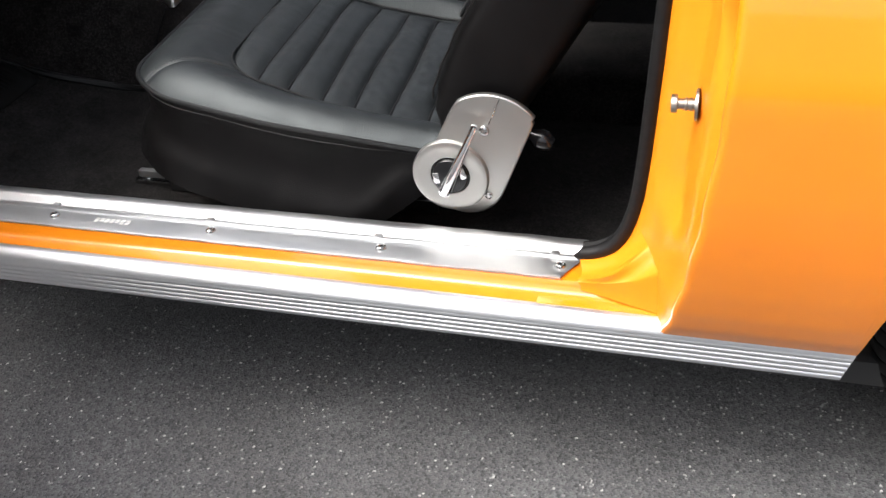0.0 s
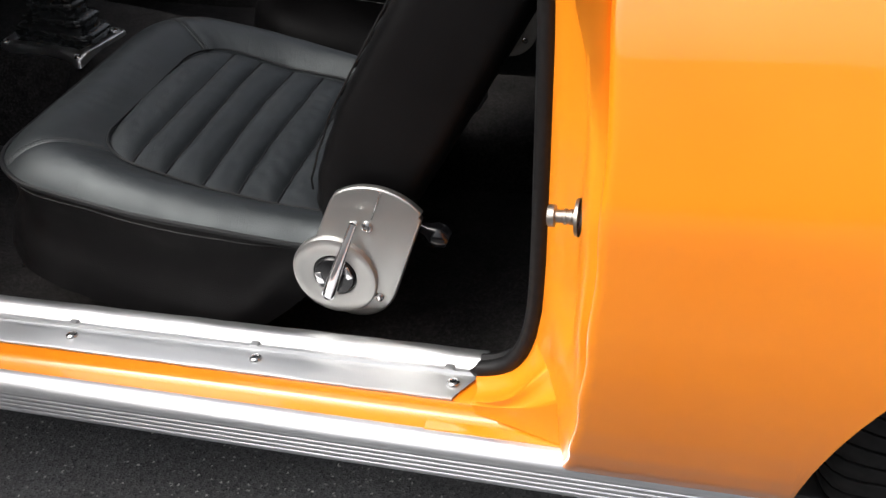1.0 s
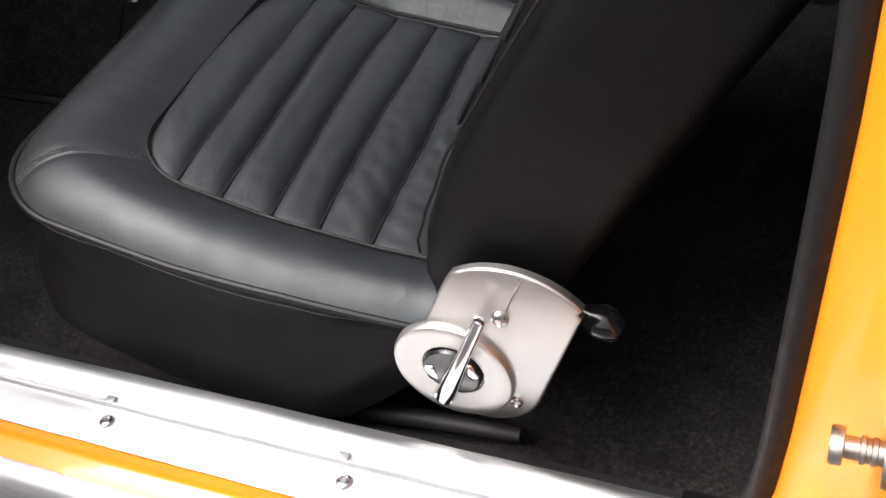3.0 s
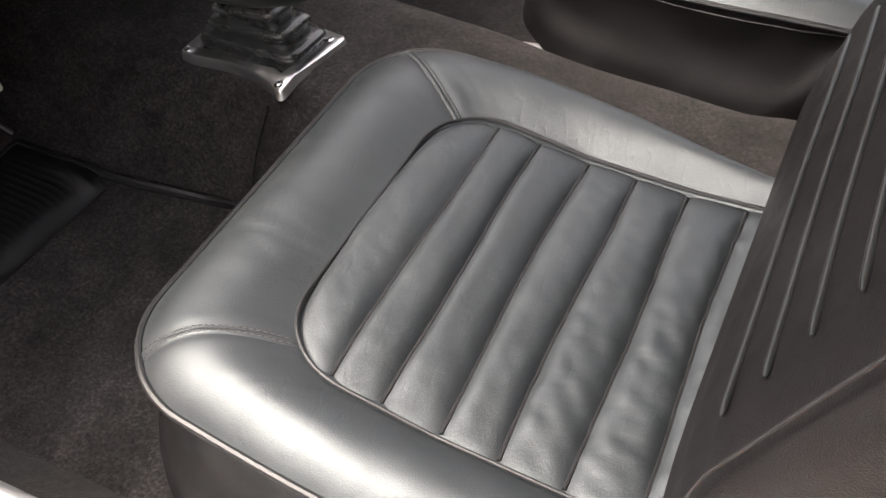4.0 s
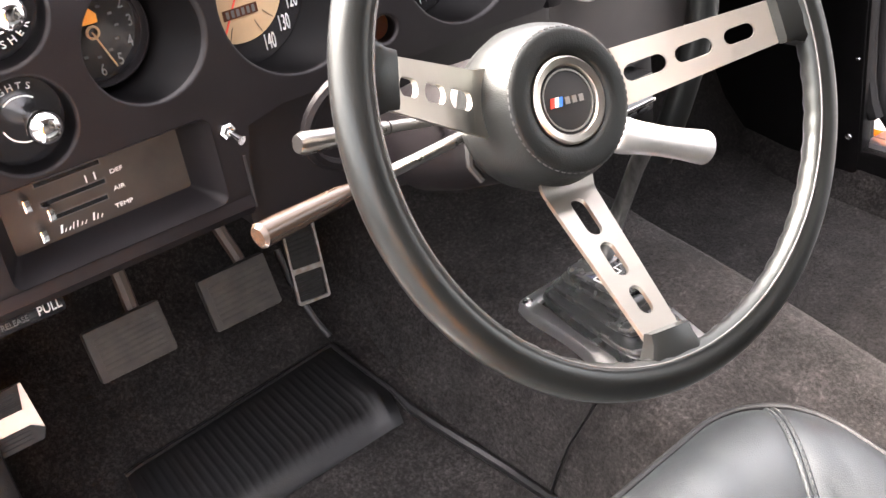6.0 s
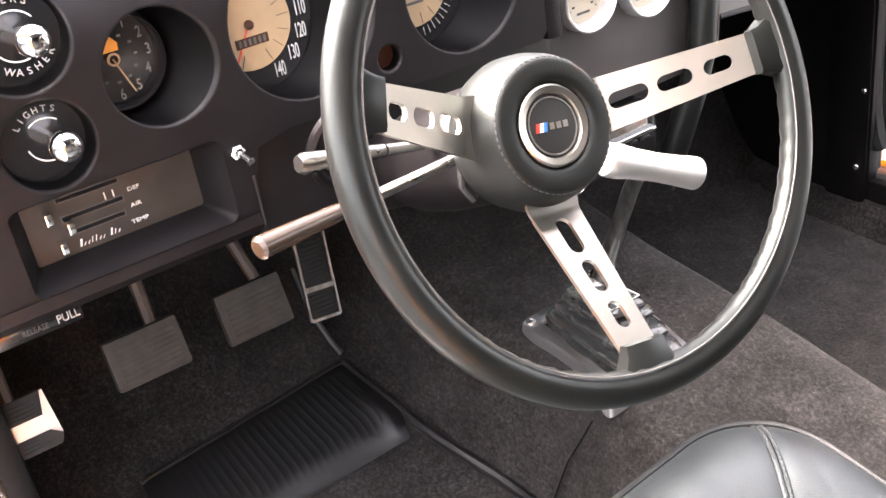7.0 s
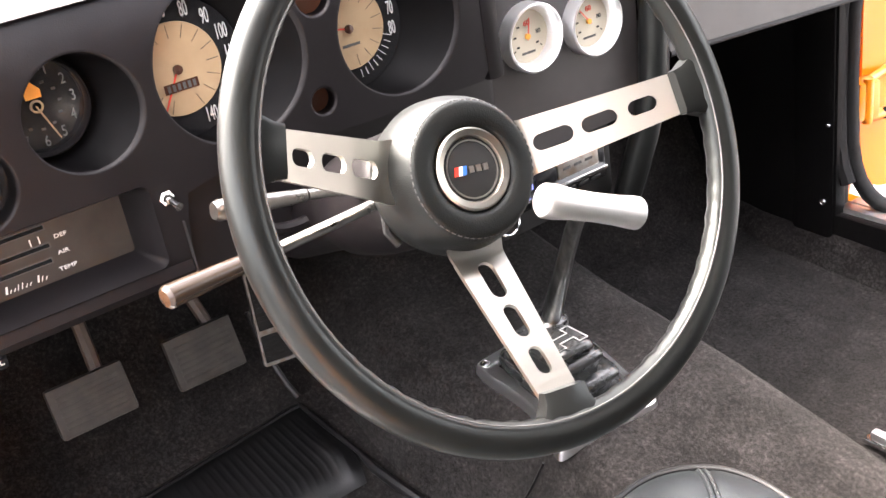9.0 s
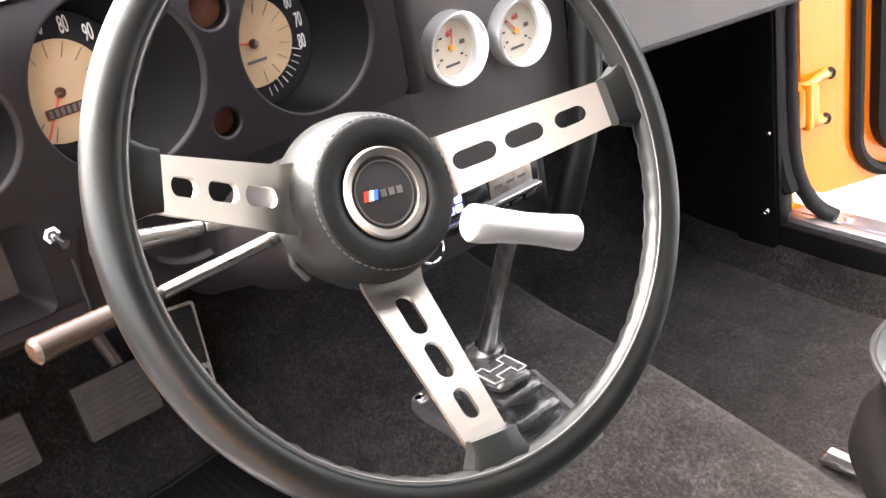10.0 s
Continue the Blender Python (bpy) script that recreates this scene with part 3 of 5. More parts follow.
for k, (r, w) in enumerate(((0.222, -0.003), (0.226, -0.0085), (0.245, -0.0105), (0.270, -0.0075), (0.286, -0.0035), (0.298, 0.004), (0.307, 0.016), (0.3135, 0.034), (0.3145, 0.060), (0.308, 0.061))):
    half = lerp(0.006, 0.0104, min(1, k / 5))
    slant = 0.0012 * k * k * 0.16
    rows.append([hubm @ Vector((u * half + slant, w + d * 0.4, r - d)) for u, d in ((-1, 0.005), (-1, 0.0008), (-0.85, 0), (0.85, 0), (1, 0.0008), (1, 0.005))])
lug = part("shoulder_block", grid_bm(rows), M_RUBBER, wheel)
for k in range(1, 80):
    ob = new("shoulder_block", lug.data)
    ob.parent = wheel
    ob.matrix_parent_inverse = lug.matrix_parent_inverse
    ob.matrix_basis = hubm @ Matrix.Rotation(2 * math.pi * k / 80, 4, "Y") @ hubm.inverted()
rows = []
for k in range(25):
    a = math.pi * (k / 24)
    rows.append([(ARCH_X - (ARCH_A + 0.01) * math.cos(a), y, ARCH_Z + (ARCH_B + 0.012) * math.sin(a)) for y in (-0.045, 0.05, 0.26)])
part("wheel_well", grid_bm(rows), M_DARK, car)


# ---- scuff plates ----
def scuff_plate(label, mirror=None):
    """Worn aluminium sill plate with a raised inner ridge and screws."""
    t = thing("scuff_plate", label, "scuff plate", "scuff plates")
    flip = (lambda y: y) if mirror is None else (lambda y: mirror - y)
    prof = [(-0.0225, 0.3325, 0.004), (-0.0225, 0.3350, 0.004), (-0.019, 0.3362, 0.0055), (0.012, 0.3362, 0.022), (0.0145, 0.3366, 0.024), (0.0165, 0.3400, 0.025), (0.0185, 0.3402, 0.025), (0.020, 0.3375, 0.026), (0.0235, 0.3375, 0.027), (0.0255, 0.3385, 0.027), (0.030, 0.3440, 0.027), (0.034, 0.3462, 0.027), (0.044, 0.3465, 0.027), (0.050, 0.344, 0.027), (0.052, 0.334, 0.027)]
    rows = []
    for k in range(31):
        rows.append([(lerp(-1.035, xe, k / 30), flip(y), z + 0.0006 * math.sin(7.0 * k) * math.sin(2.3 * k)) for y, z, xe in prof])
    part("plate", grid_bm(rows, caps=True), M_ALU, t)
    for x in (0.0, -0.23, -0.47, -0.71, -0.95):
        bolt("screw", (x, flip(0.0), 0.3362), (0, 0, 1), 0.0075, t)
        part("tab", box_bm(x - 0.015, x - 0.005, *sorted((flip(0.0165), flip(0.025))), 0.337, 0.3415, 0.001), M_ALU, t)
    return t


near_scuff = scuff_plate("scratched bright aluminium scuff plate on the door sill")
scuff_plate("bright aluminium scuff plate on the far door sill", CAR_W - 0.015)
bm = bmesh.new()
for k in range(7):
    box_bm(-0.645 + 0.008 * k, -0.640 + 0.008 * k, -0.006 + 0.002 * math.sin(k * 2), 0.004, 0.3362, 0.3367, bm=bm)
part("emblem_bars", bm, M_WHITE, near_scuff, smooth=False)


# ---- carpeted floor and tunnel ----
carpet = thing("carpet", "black cut pile car carpet over floor and tunnel", "carpet", kind="structure")


def floor_z(x, y):
    return linear_curve([(-1.6, 0.80), (-1.42, 0.66), (-1.30, 0.44), (-1.19, 0.357), (-1.06, 0.300), (-0.93, 0.262), (-0.6, 0.25), (0.2, 0.25), (1.2, 0.25)], x)


def tunnel_top(x):
    return linear_curve([(-1.6, 0.60), (-1.2, 0.475), (-0.98, 0.437), (-0.79, 0.425), (-0.65, 0.395), (-0.54, 0.365), (-0.33, 0.325), (0.2, 0.31), (1.2, 0.31)], x)


xs = [-1.6 + 0.04 * k for k in range(71)]
rows = []
for x in xs:
    row, top = [], tunnel_top(x)
    out = linear_curve([(-1.06, 0.0), (-0.935, 0.024), (-0.85, 0.030), (-0.3, 0.030)], x)
    rise_ = linear_curve([(-1.2, 0.030), (-1.05, 0.022), (-0.92, 0.014), (-0.80, 0.004), (-0.65, 0.003), (-0.5, 0.0)], x)
    fz = floor_z(x, 0.3)
    fr = linear_curve([(-1.6, 0.80), (-1.42, 0.66), (-1.25, 0.30), (-1.15, 0.262), (-0.9, 0.252), (1.2, 0.25)], x)
    for y in (0.052, 0.075, 0.12, 0.2, 0.3, 0.4, 0.46, 0.49):
        z = max(0.334, fz) if y < 0.06 else lerp(fz, 0.334, 0.6) if y < 0.08 and fz < 0.334 else fz
        row.append((x, y, z + 0.004 * noise.noise((x * 6, y * 6, 0))))
    for y, h in ((0.505, 0.02), (0.525, 0.35), (0.545, 0.68), (0.565, 0.90), (0.59, 0.975), (0.63, 1.0), (0.70, 1.01), (0.77, 1.0), (0.808, 0.985), (0.822, 0.93), (0.838, 0.6), (0.855, 0.25), (0.875, 0.03)):
        base = fz if y < 0.7 else fr
        high = top + rise_ * min(1.0, max(0.0, (y - 0.66) / 0.11))
        row.append((x, y + out * max(0.0, min(1.0, (0.62 - y) / 0.1)), lerp(min(base, high), high, h) + 0.003 * noise.noise((x * 7, y * 9, 3))))
    for y in (0.90, 0.96, 1.05, 1.15, 1.25, 1.29, 1.315, 1.334):
        row.append((x, y, (max(0.334, fr) if y > 1.32 else lerp(fr, 0.334, 0.6) if y > 1.31 and fr < 0.334 else fr) + 0.006 * noise.noise((x * 6, y * 6, 7))))
    rows.append(row)
part("pile", grid_bm(rows), M_CARPET, carpet)
# bound edge of the tunnel carpet and of the toe board
pts = [(x, linear_curve([(-1.183, 0.455), (-1.14, 0.466), (-1.10, 0.481), (-1.063, 0.487), (-0.99, 0.505), (-0.935, 0.522), (-0.87, 0.530), (-0.70, 0.536)], x) + 0.0015 * math.sin(x * 31), floor_z(x, 0.3) + 0.007) for x in [-1.186 + 0.03 * k for k in range(16)]]
part("binding", tube_bm(pts, [0.003] * 4 + [0.0065] * 12, 8), M_MAT, carpet, "black vinyl carpet binding")
pts = [(-0.815, 0.556, 0.418), (-0.835, 0.5535, 0.38), (-0.853, 0.5475, 0.345), (-0.868, 0.539, 0.300), (-0.876, 0.532, 0.268)]
part("seam", tube_bm(pts, 0.0016, 6), M_SEAL, carpet, "sewn seam in the tunnel carpet")
pts = [(-1.188, 0.458, 0.372), (-1.20, 0.452, 0.39), (-1.215, 0.447, 0.415), (-1.235, 0.445, 0.445), (-1.25, 0.444, 0.48)]
part("binding", tube_bm(pts, 0.004, 8), M_PIPING, carpet)
part("firewall", box_bm(-1.66, -1.60, 0.05, 1.34, 0.25, 0.98, 0.01), M_DARK, car)
for y0, y1 in ((0.035, 0.06), (1.315, 1.34)):
    part("kick_panel", box_bm(-1.62, -1.02, y0, y1, 0.30, 0.95, 0.006), M_VINYL_SIDE, car, "black kick panel")

# heel mat
mat_thing = thing("heel_mat", "black ribbed vinyl heel pad sewn on the carpet", "floor mat")
rows = []
for i in range(23):
    u = i / 22
    row = []
    for j in range(181):
        v = j / 180
        cut_ = 0.020 * max(0.0, (u - 0.62) / 0.38) ** 1.5
        x = lerp(lerp(-1.163, -1.186, v), lerp(-1.050, -1.058, v), u)
        y = lerp(0.170, lerp(0.458, 0.487, u) - cut_, v)
        flat = 1 if 0.08 < u < 0.78 and 0.04 < v < 0.93 else 0
        rib = 0.0008 * max(0, math.sin(v * math.pi * 58)) * flat
        lift = 0.0050 * linear_curve([(0.0, 0.3), (0.05, 0.75), (0.12, 0.8), (0.72, 1.0), (0.80, 0.95), (1.0, 0.05)], u) * linear_curve([(0.0, 0.1), (0.03, 1.0), (0.95, 1.0), (1.0, 0.15)], v)
        puff = 0.006 * math.exp(-((u - 0.62) / 0.2) ** 2 - ((v - 0.93) / 0.05) ** 2)
        pucker = 0.0009 * noise.noise((x * 90, y * 30, 2)) * (1 - flat)
        row.append((x, y, floor_z(x, y) + 0.004 + lift + rib + puff + pucker))
    rows.append(row)
part("pad", grid_bm(rows), M_MAT, mat_thing)
border = [rows[0][j] for j in range(0, 181, 10)]
part("piping", tube_bm([(x, y, z + 0.001) for x, y, z in border], 0.0028, 8), M_MAT, mat_thing)


# ---- seats ----
def skew(xs_, y):
    return xs_ - 0.075 * (y - 0.177)


def u_path(x_rear, x_front, y0, y1, r, n_side=70, n_corner=28, n_front=60):
    """A U from the rear outer side round the front to the rear inner side."""
    pts = [(lerp(x_rear, x_front + r, k / n_side), y0) for k in range(n_side)]
    pts += [(x_front + r - r * math.sin(radians(90 * k / n_corner)), y0 + r - r * math.cos(radians(90 * k / n_corner))) for k in range(n_corner)]
    pts += [(x_front, lerp(y0 + r, y1 - r, k / n_front)) for k in range(n_front)]
    pts += [(x_front + r - r * math.cos(radians(90 * k / n_corner)), y1 - r + r * math.sin(radians(90 * k / n_corner))) for k in range(n_corner)]
    pts += [(lerp(x_front + r, x_rear, k / n_side), y1) for k in range(n_side + 1)]
    return pts


def bead_z(x):
    return linear_curve([(-0.66, 0.482), (-0.60, 0.479), (-0.53, 0.469), (-0.42, 0.452), (-0.31, 0.440), (-0.2, 0.424), (-0.1, 0.418)], x)


def panel_z(x):
    return linear_curve([(-0.56, 0.490), (-0.50, 0.482), (-0.456, 0.472), (-0.368, 0.446), (-0.263, 0.428), (-0.1, 0.415)], x)


def bolster_point(o, p, s, k, n):
    """A point between the outer piping o and the panel edge p on the padded roll."""
    x, y = lerp(o[0], p[0], s), lerp(o[1], p[1], s)
    wide = math.hypot(o[0] - p[0], o[1] - p[1])
    base = lerp(bead_z(o[0]), panel_z(p[0]), s)
    high = lerp(0.010, 0.024, min(1, wide / 0.13))
    z = base + high * math.sin(math.pi * s ** 0.85) + 0.004 * math.sin(math.pi * s)
    crease = 0.0009 * noise.noise((x * 22, y * 55, 2)) + 0.0010 * noise.noise((x * 12, y * 14, 5))
    z += crease * math.sin(math.pi * s)
    return Vector((skew(x, y), y, z))


def build_seat(label):
    t = thing("bucket_seat", label, "car seat", "front seats")
    cushion = part("cushion_base", box_bm(-0.60, -0.20, 0.14, 0.60, 0.315, 0.40, 0.02), M_VINYL_SIDE, t)
    outer = []
    for x, y in u_path(-0.10, -0.640, 0.106, 0.628, 0.092):
        if y < 0.2:
            y -= 0.017 * math.sin(math.pi * min(1, max(0, (x + 0.61) / 0.51)))
        elif y > 0.5:
            y -= 0.072 * smooth_curve([(-0.50, 0.0), (-0.12, 1.0)], x)
        outer.append((x, y))
    inner_u = u_path(-0.10, -0.512, 0.173, 0.524, 0.070)
    n = len(outer)
    corner_a, corner_b = 70 + 14, 70 + 28 + 60 + 14
    rows = []
    for k in range(n):
        row = []
        for j in range(17):
            s = j / 16
            q = bolster_point(outer[k], inner_u[k], s, k, n)
            gap = min(abs(k - corner_a), abs(k - corner_b))
            q.z -= 0.0022 * math.exp(-(gap / 1.6) ** 2)
            if gap > 1.5 and s > 0.45:
                q.z -= 0.0022 * math.exp(-((gap - 4.0) / 2.0) ** 2) * (s - 0.45) * (0.5 + noise.noise((k * 0.9, s * 2, 6)))
            fold = noise.noise((k * 0.16 + 0.9 * math.sin(s * 2.2 + k * 0.05), s * 0.7, 3.3))
            q.z -= 0.0008 * math.exp(-(fold * 13) ** 2) * max(0.0, noise.noise((k * 0.05, 7.7, 1.0)) + 0.32) * math.sin(math.pi * s) ** 0.7 * 1.6
            row.append(q)
        row.append(row[-1] + Vector((inner_u[k][0] - outer[k][0], inner_u[k][1] - outer[k][1], 0)) * 0.10 + Vector((0, 0, -0.004)))
        rows.append(row)
    part("bolster", grid_bm(rows), M_LEATHER, cushion, "padded black leather roll")
    # skirt below the piping
    rows = []
    for k, (x, y) in enumerate(outer):
        zb = bead_z(x)
        low = linear_curve([(-0.66, 0.382), (-0.59, 0.360), (-0.54, 0.345), (-0.466, 0.328), (-0.38, 0.311), (-0.32, 0.303), (-0.28, 0.310), (-0.24, 0.335), (-0.19, 0.375), (-0.1, 0.39)], x)
        a, b = outer[max(k - 1, 0)], outer[min(k + 1, n - 1)]
        nx, ny = -(b[1] - a[1]), (b[0] - a[0])
        l = math.hypot(nx, ny) or 1
        nx, ny = nx / l, ny / l
        row = []
        for j in range(13):
            v = j / 12
            out = 0.009 * math.sin(math.pi * min(1, v * 1.3)) - 0.022 * v * v
            wr = 0.0030 * noise.noise((x * 16 + y * 11, v * 3, 1)) + 0.0022 * v * noise.noise((x * 34 + v * 2.5, y * 20, 4)) + (0.007 * math.sin(v * 7 + x * 75) * v * min(1, (x + 0.33) / 0.08) if x > -0.33 else 0)
            px, py = x - nx * (out + wr), y - ny * (out + wr)
            if x > -0.32 and y < 0.3:
                py = max(py, lerp(0.070, 0.097, min(1, (x + 0.32) / 0.11)))
            row.append((skew(px, py), py, lerp(zb, low, v)))
        rows.append(row)
    part("skirt", grid_bm(rows), M_VINYL_SIDE, cushion, "black vinyl seat side")
    part("seam", tube_bm([r[1] for r in rows], 0.0013, 6), M_SEAL, cushion, "sewn line under the piping")
    part("piping", tube_bm([Vector((skew(x, y), y, bead_z(x) + 0.002)) for x, y in outer], 0.0034, 8), M_PIPING, cushion)
    part("piping", tube_bm([Vector((skew(x, y), y, panel_z(x) + 0.0032)) for x, y in inner_u], 0.0018, 8), M_PIPING, cushion)
    # double stitched corner seams
    def between(loop, at):
        k0 = int(math.floor(at))
        return [lerp(loop[k0][i], loop[k0 + 1][i], at - k0) for i in (0, 1)]

    for c in (corner_a, corner_b):
        rows = []
        for off, up in ((-1.15, -0.0012), (-0.95, 0.0004), (-0.55, 0.0012), (-0.18, 0.0009), (0.0, -0.0006), (0.18, 0.0009), (0.55, 0.0012), (0.95, 0.0004), (1.15, -0.0012)):
            rows.append([bolster_point(between(outer, c + off), between(inner_u, c + off), 0.02 + 0.96 * j / 20, 0, 1) + Vector((0, 0, up - 0.0006)) for j in range(21)])
        welt = part("seam", grid_bm(rows), M_LEATHER, cushion, "double stitched leather seam")
        bm = bmesh.new()
        for off in (-0.62, 0.62):
            for j in range(24):
                a, b = 0.04 + 0.92 * j / 24, 0.04 + 0.92 * (j + 0.6) / 24
                tube_bm([bolster_point(between(outer, c + off), between(inner_u, c + off), v, 0, 1) + Vector((0, 0, 0.0007)) for v in (a, (a + b) / 2, b)], 0.0006, 5, bm)
        part("stitching", bm, M_STITCH, welt)
    # pleated insert
    seams = [-0.512, -0.456, -0.413, -0.366, -0.318, -0.266, -0.214, -0.162, -0.105]
    for a, b in zip(seams, seams[1:]):
        rows = []
        for i in range(17):
            u = i / 16
            x = lerp(a, b, u)
            dip = 0.0084 * (1 - (2 * abs(u - 0.5)) ** 3.4)
            cut = min(0.07, max(0.0, (-0.512 + 0.070) - x))
            inset = 0.070 - math.sqrt(max(0, 0.070 ** 2 - cut ** 2))
            row = []
            for j in range(57):
                v = j / 56
                y = lerp(0.173 + inset, 0.524 - inset, v)
                end = min(1.0, 7 * min(v, 1 - v)) ** 0.6
                wob = 0.0014 * noise.noise((x * 20, y * 16, 4)) + (0.0009 + 0.0017 * max(0, min(1, (x + 0.36) / 0.12))) * noise.noise((x * 55, y * 95 + x * 40, 9))
                sway = lerp(math.sin(y * 18 + a * 40), math.sin(y * 18 + b * 40), u)
                row.append((skew(x, y) + 0.0016 * sway, y, panel_z(x) - 0.0018 + (dip + wob) * end + 0.004 * math.sin(math.pi * v)))
            rows.append(row)
        part("pleat", grid_bm(rows), M_LEATHER, cushion)
        if a > -0.5:
            part("seam", tube_bm([Vector(rows[0][j]) + Vector((0, 0, 0.0003)) for j in range(1, 56)], 0.0019, 6), M_SEAL, cushion)
    # backrest, leaning back about thirty degrees
    ang = math.atan2(0.150, 0.226)
    ax = Vector((math.sin(ang), 0, math.cos(ang)))
    bx = Vector((math.cos(ang), 0, -math.sin(ang)))
    org = Vector((-0.182, 0, 0.500))
    back = part("backrest_core", box_bm(0.02, 0.09, 0.14, 0.60, 0.0, 0.52, 0.02, m=Matrix((( bx.x, 0, ax.x, org.x), (0, 1, 0, 0), (bx.z, 0, ax.z, org.z), (0, 0, 0, 1)))), M_VINYL_SIDE, t)

    def bp(f, y, h):
        return org + ax * h + bx * f + Vector((-0.06 * (y - 0.108), y, 0))

    def front_f(h):
        return smooth_curve([(-0.042, 0.036), (-0.034, 0.024), (-0.015, 0.006), (0.012, -0.0055), (0.05, -0.0125), (0.10, -0.0195), (0.20, -0.0205), (0.60, -0.016)], h)

    # outer wrap: padded slab with a rounded lower front corner
    rows = []
    for i in range(44):
        h = -0.042 + 0.607 * (i / 43) ** 1.35
        sh = math.sqrt(max(0, 1 - max(0, (h - 0.44) / 0.125) ** 2)) if h > 0.44 else 1.0
        w = 0.262 * (0.35 + 0.65 * sh)
        f0, f1 = front_f(h), linear_curve([(-0.042, 0.098), (0.0, 0.116), (0.1, 0.1155), (0.6, 0.105)], h)
        half = (f1 - f0) / 2 * (0.45 + 0.55 * sh)
        row = []
        for k in range(64):
            a = 2 * math.pi * k / 64
            ca, sa = math.cos(a), math.sin(a)
            px = abs(ca) ** 0.27 * (1 if ca > 0 else -1)
            py = abs(sa) ** 0.25 * (1 if sa > 0 else -1)
            crown = 0.004 * math.cos(px * math.pi / 2) + 0.0012 * noise.noise((h * 14, px * 2.5, py))
            row.append(bp((f0 + f1) / 2 + half * px, 0.370 + (w + crown) * py, h))
        rows.append(row)
    shell = part("backrest", grid_bm(rows, close_v=True, caps=True), M_VINYL_SIDE, t, "black vinyl backrest shell")
    part("seam", tube_bm([bp(front_f(h) + 0.0022, 0.1150, h) for h in [-0.006 + 0.455 * k / 40 for k in range(41)]], 0.0012, 8), M_SEAL, shell)
    # embossed ribs across the backrest
    for k in range(10):
        h = 0.092 + 0.0368 * k
        y0, y1 = 0.153 + 0.006 * min(k, 5), 0.560 - 0.006 * min(k, 5)
        line = [bp(front_f(h) - 0.0002, lerp(y0, y1, v), h + 0.0012 * math.sin(v * 9 + k)) for v in [0, 0.012, 0.03] + [0.1 * j for j in range(1, 10)] + [0.97, 0.988, 1.0]]
        part("rib", tube_bm(line, [0.0010, 0.0022, 0.0028] + [0.0030] * 9 + [0.0028, 0.0022, 0.0010], 10), M_RIM, back)
    strap = [bp(0.121, 0.330, 0.062), bp(0.126, 0.336, 0.072), bp(0.127, 0.345, 0.086), bp(0.121, 0.352, 0.094)]
    part("pull_strap", tube_bm(strap, 0.0035, 8), M_GLOVE, back, "short grey strap end")
    # hinge cover plate with release lever
    mp = Matrix(((1, 0, 0, 0), (0, 0, -1, 0.084), (0, 1, 0, 0), (0, 0, 0, 1)))
    out = [(-0.139 + 0.054 * math.cos(radians(-23 - 180 * k / 24)), 0.405 + 0.054 * math.sin(radians(-23 - 180 * k / 24))) for k in range(25)][::-1]
    out += [(-0.049, 0.483), (-0.0475, 0.4865), (-0.050, 0.490)]
    out += [(-0.1045 + 0.0735 * math.cos(radians(a)), 0.4495 + 0.0735 * math.sin(radians(a))) for a in range(38, 126, 6)]
    out += [(-0.1500, 0.5025), (-0.1535, 0.4965)]
    bm = plate_bm([(x + 0.001, z - 0.0055) for x, z in out], [], mp, 0.0075)
    sharp = [e for e in bm.edges if len(e.link_faces) == 2 and e.calc_face_angle(0) > 0.8 and all(abs(v.co.y - 0.084) < 1e-4 for v in e.verts)]
    bmesh.ops.bevel(bm, geom=sharp, offset=0.003, segments=3, affect="EDGES", profile=0.6)
    hinge = part("hinge_cover", bm, M_BRUSHED, t, "brushed steel recliner cover with release lever")
    md = Matrix.Translation((-0.156, 0.084, 0.402)) @ Matrix.Rotation(radians(90), 4, "X")
    part("boss_ring", lathe_bm([(0.0505, -0.002), (0.0505, 0.003), (0.049, 0.0052), (0.0465, 0.0058), (0.040, 0.0050), (0.030, 0.0032), (0.0275, 0.0034), (0.0262, 0.0030), (0.0258, -0.004)], md, 48), M_BRUSHED, hinge)
    part("knob_well", lathe_bm([(0.0262, 0.0015), (0.012, 0.001), (0, 0.001)], md, 32), M_BLACK, hinge)
    part("knob", lathe_bm([(0.0245, 0.001), (0.0240, 0.0045), (0.0225, 0.0062), (0.012, 0.0066), (0, 0.0066)], md, 20), M_BLACK, hinge)
    for a in (20, 190):
        q = md @ Matrix.Rotation(radians(a), 4, "Z") @ Matrix.Translation((0.0180, 0, 0))
        part("chrome_tab", box_bm(-0.0042, 0.0042, -0.0075, 0.0075, 0.004, 0.0078, 0.0018, m=q), M_CHROME, hinge)
    lever = [(-0.160, 0.068, 0.386), (-0.152, 0.065, 0.404), (-0.141, 0.063, 0.428), (-0.130, 0.064, 0.452), (-0.121, 0.066, 0.472), (-0.116, 0.067, 0.483), (-0.1155, 0.067, 0.4842)]
    part("release_lever", tube_bm(lever, [0.0078, 0.0078, 0.0062, 0.0052, 0.0048, 0.0046, 0.0028], 12), M_CHROME, hinge, "chrome release lever")
    part("lever_hub", lathe_bm([(0.0085, 0.002), (0.0085, 0.016), (0.0075, 0.0205), (0.0045, 0.0215), (0.0038, 0.0195), (0, 0.0195)], Matrix.Translation((-0.160, 0.084, 0.387)) @ Matrix.Rotation(radians(90), 4, "X"), 18), M_CHROME, hinge)
    bolt("screw", (-0.109, 0.083, 0.469), (0, -1, 0), 0.007, hinge)
    bolt("screw", (-0.107, 0.083, 0.376), (0, -1, 0), 0.0055, hinge)
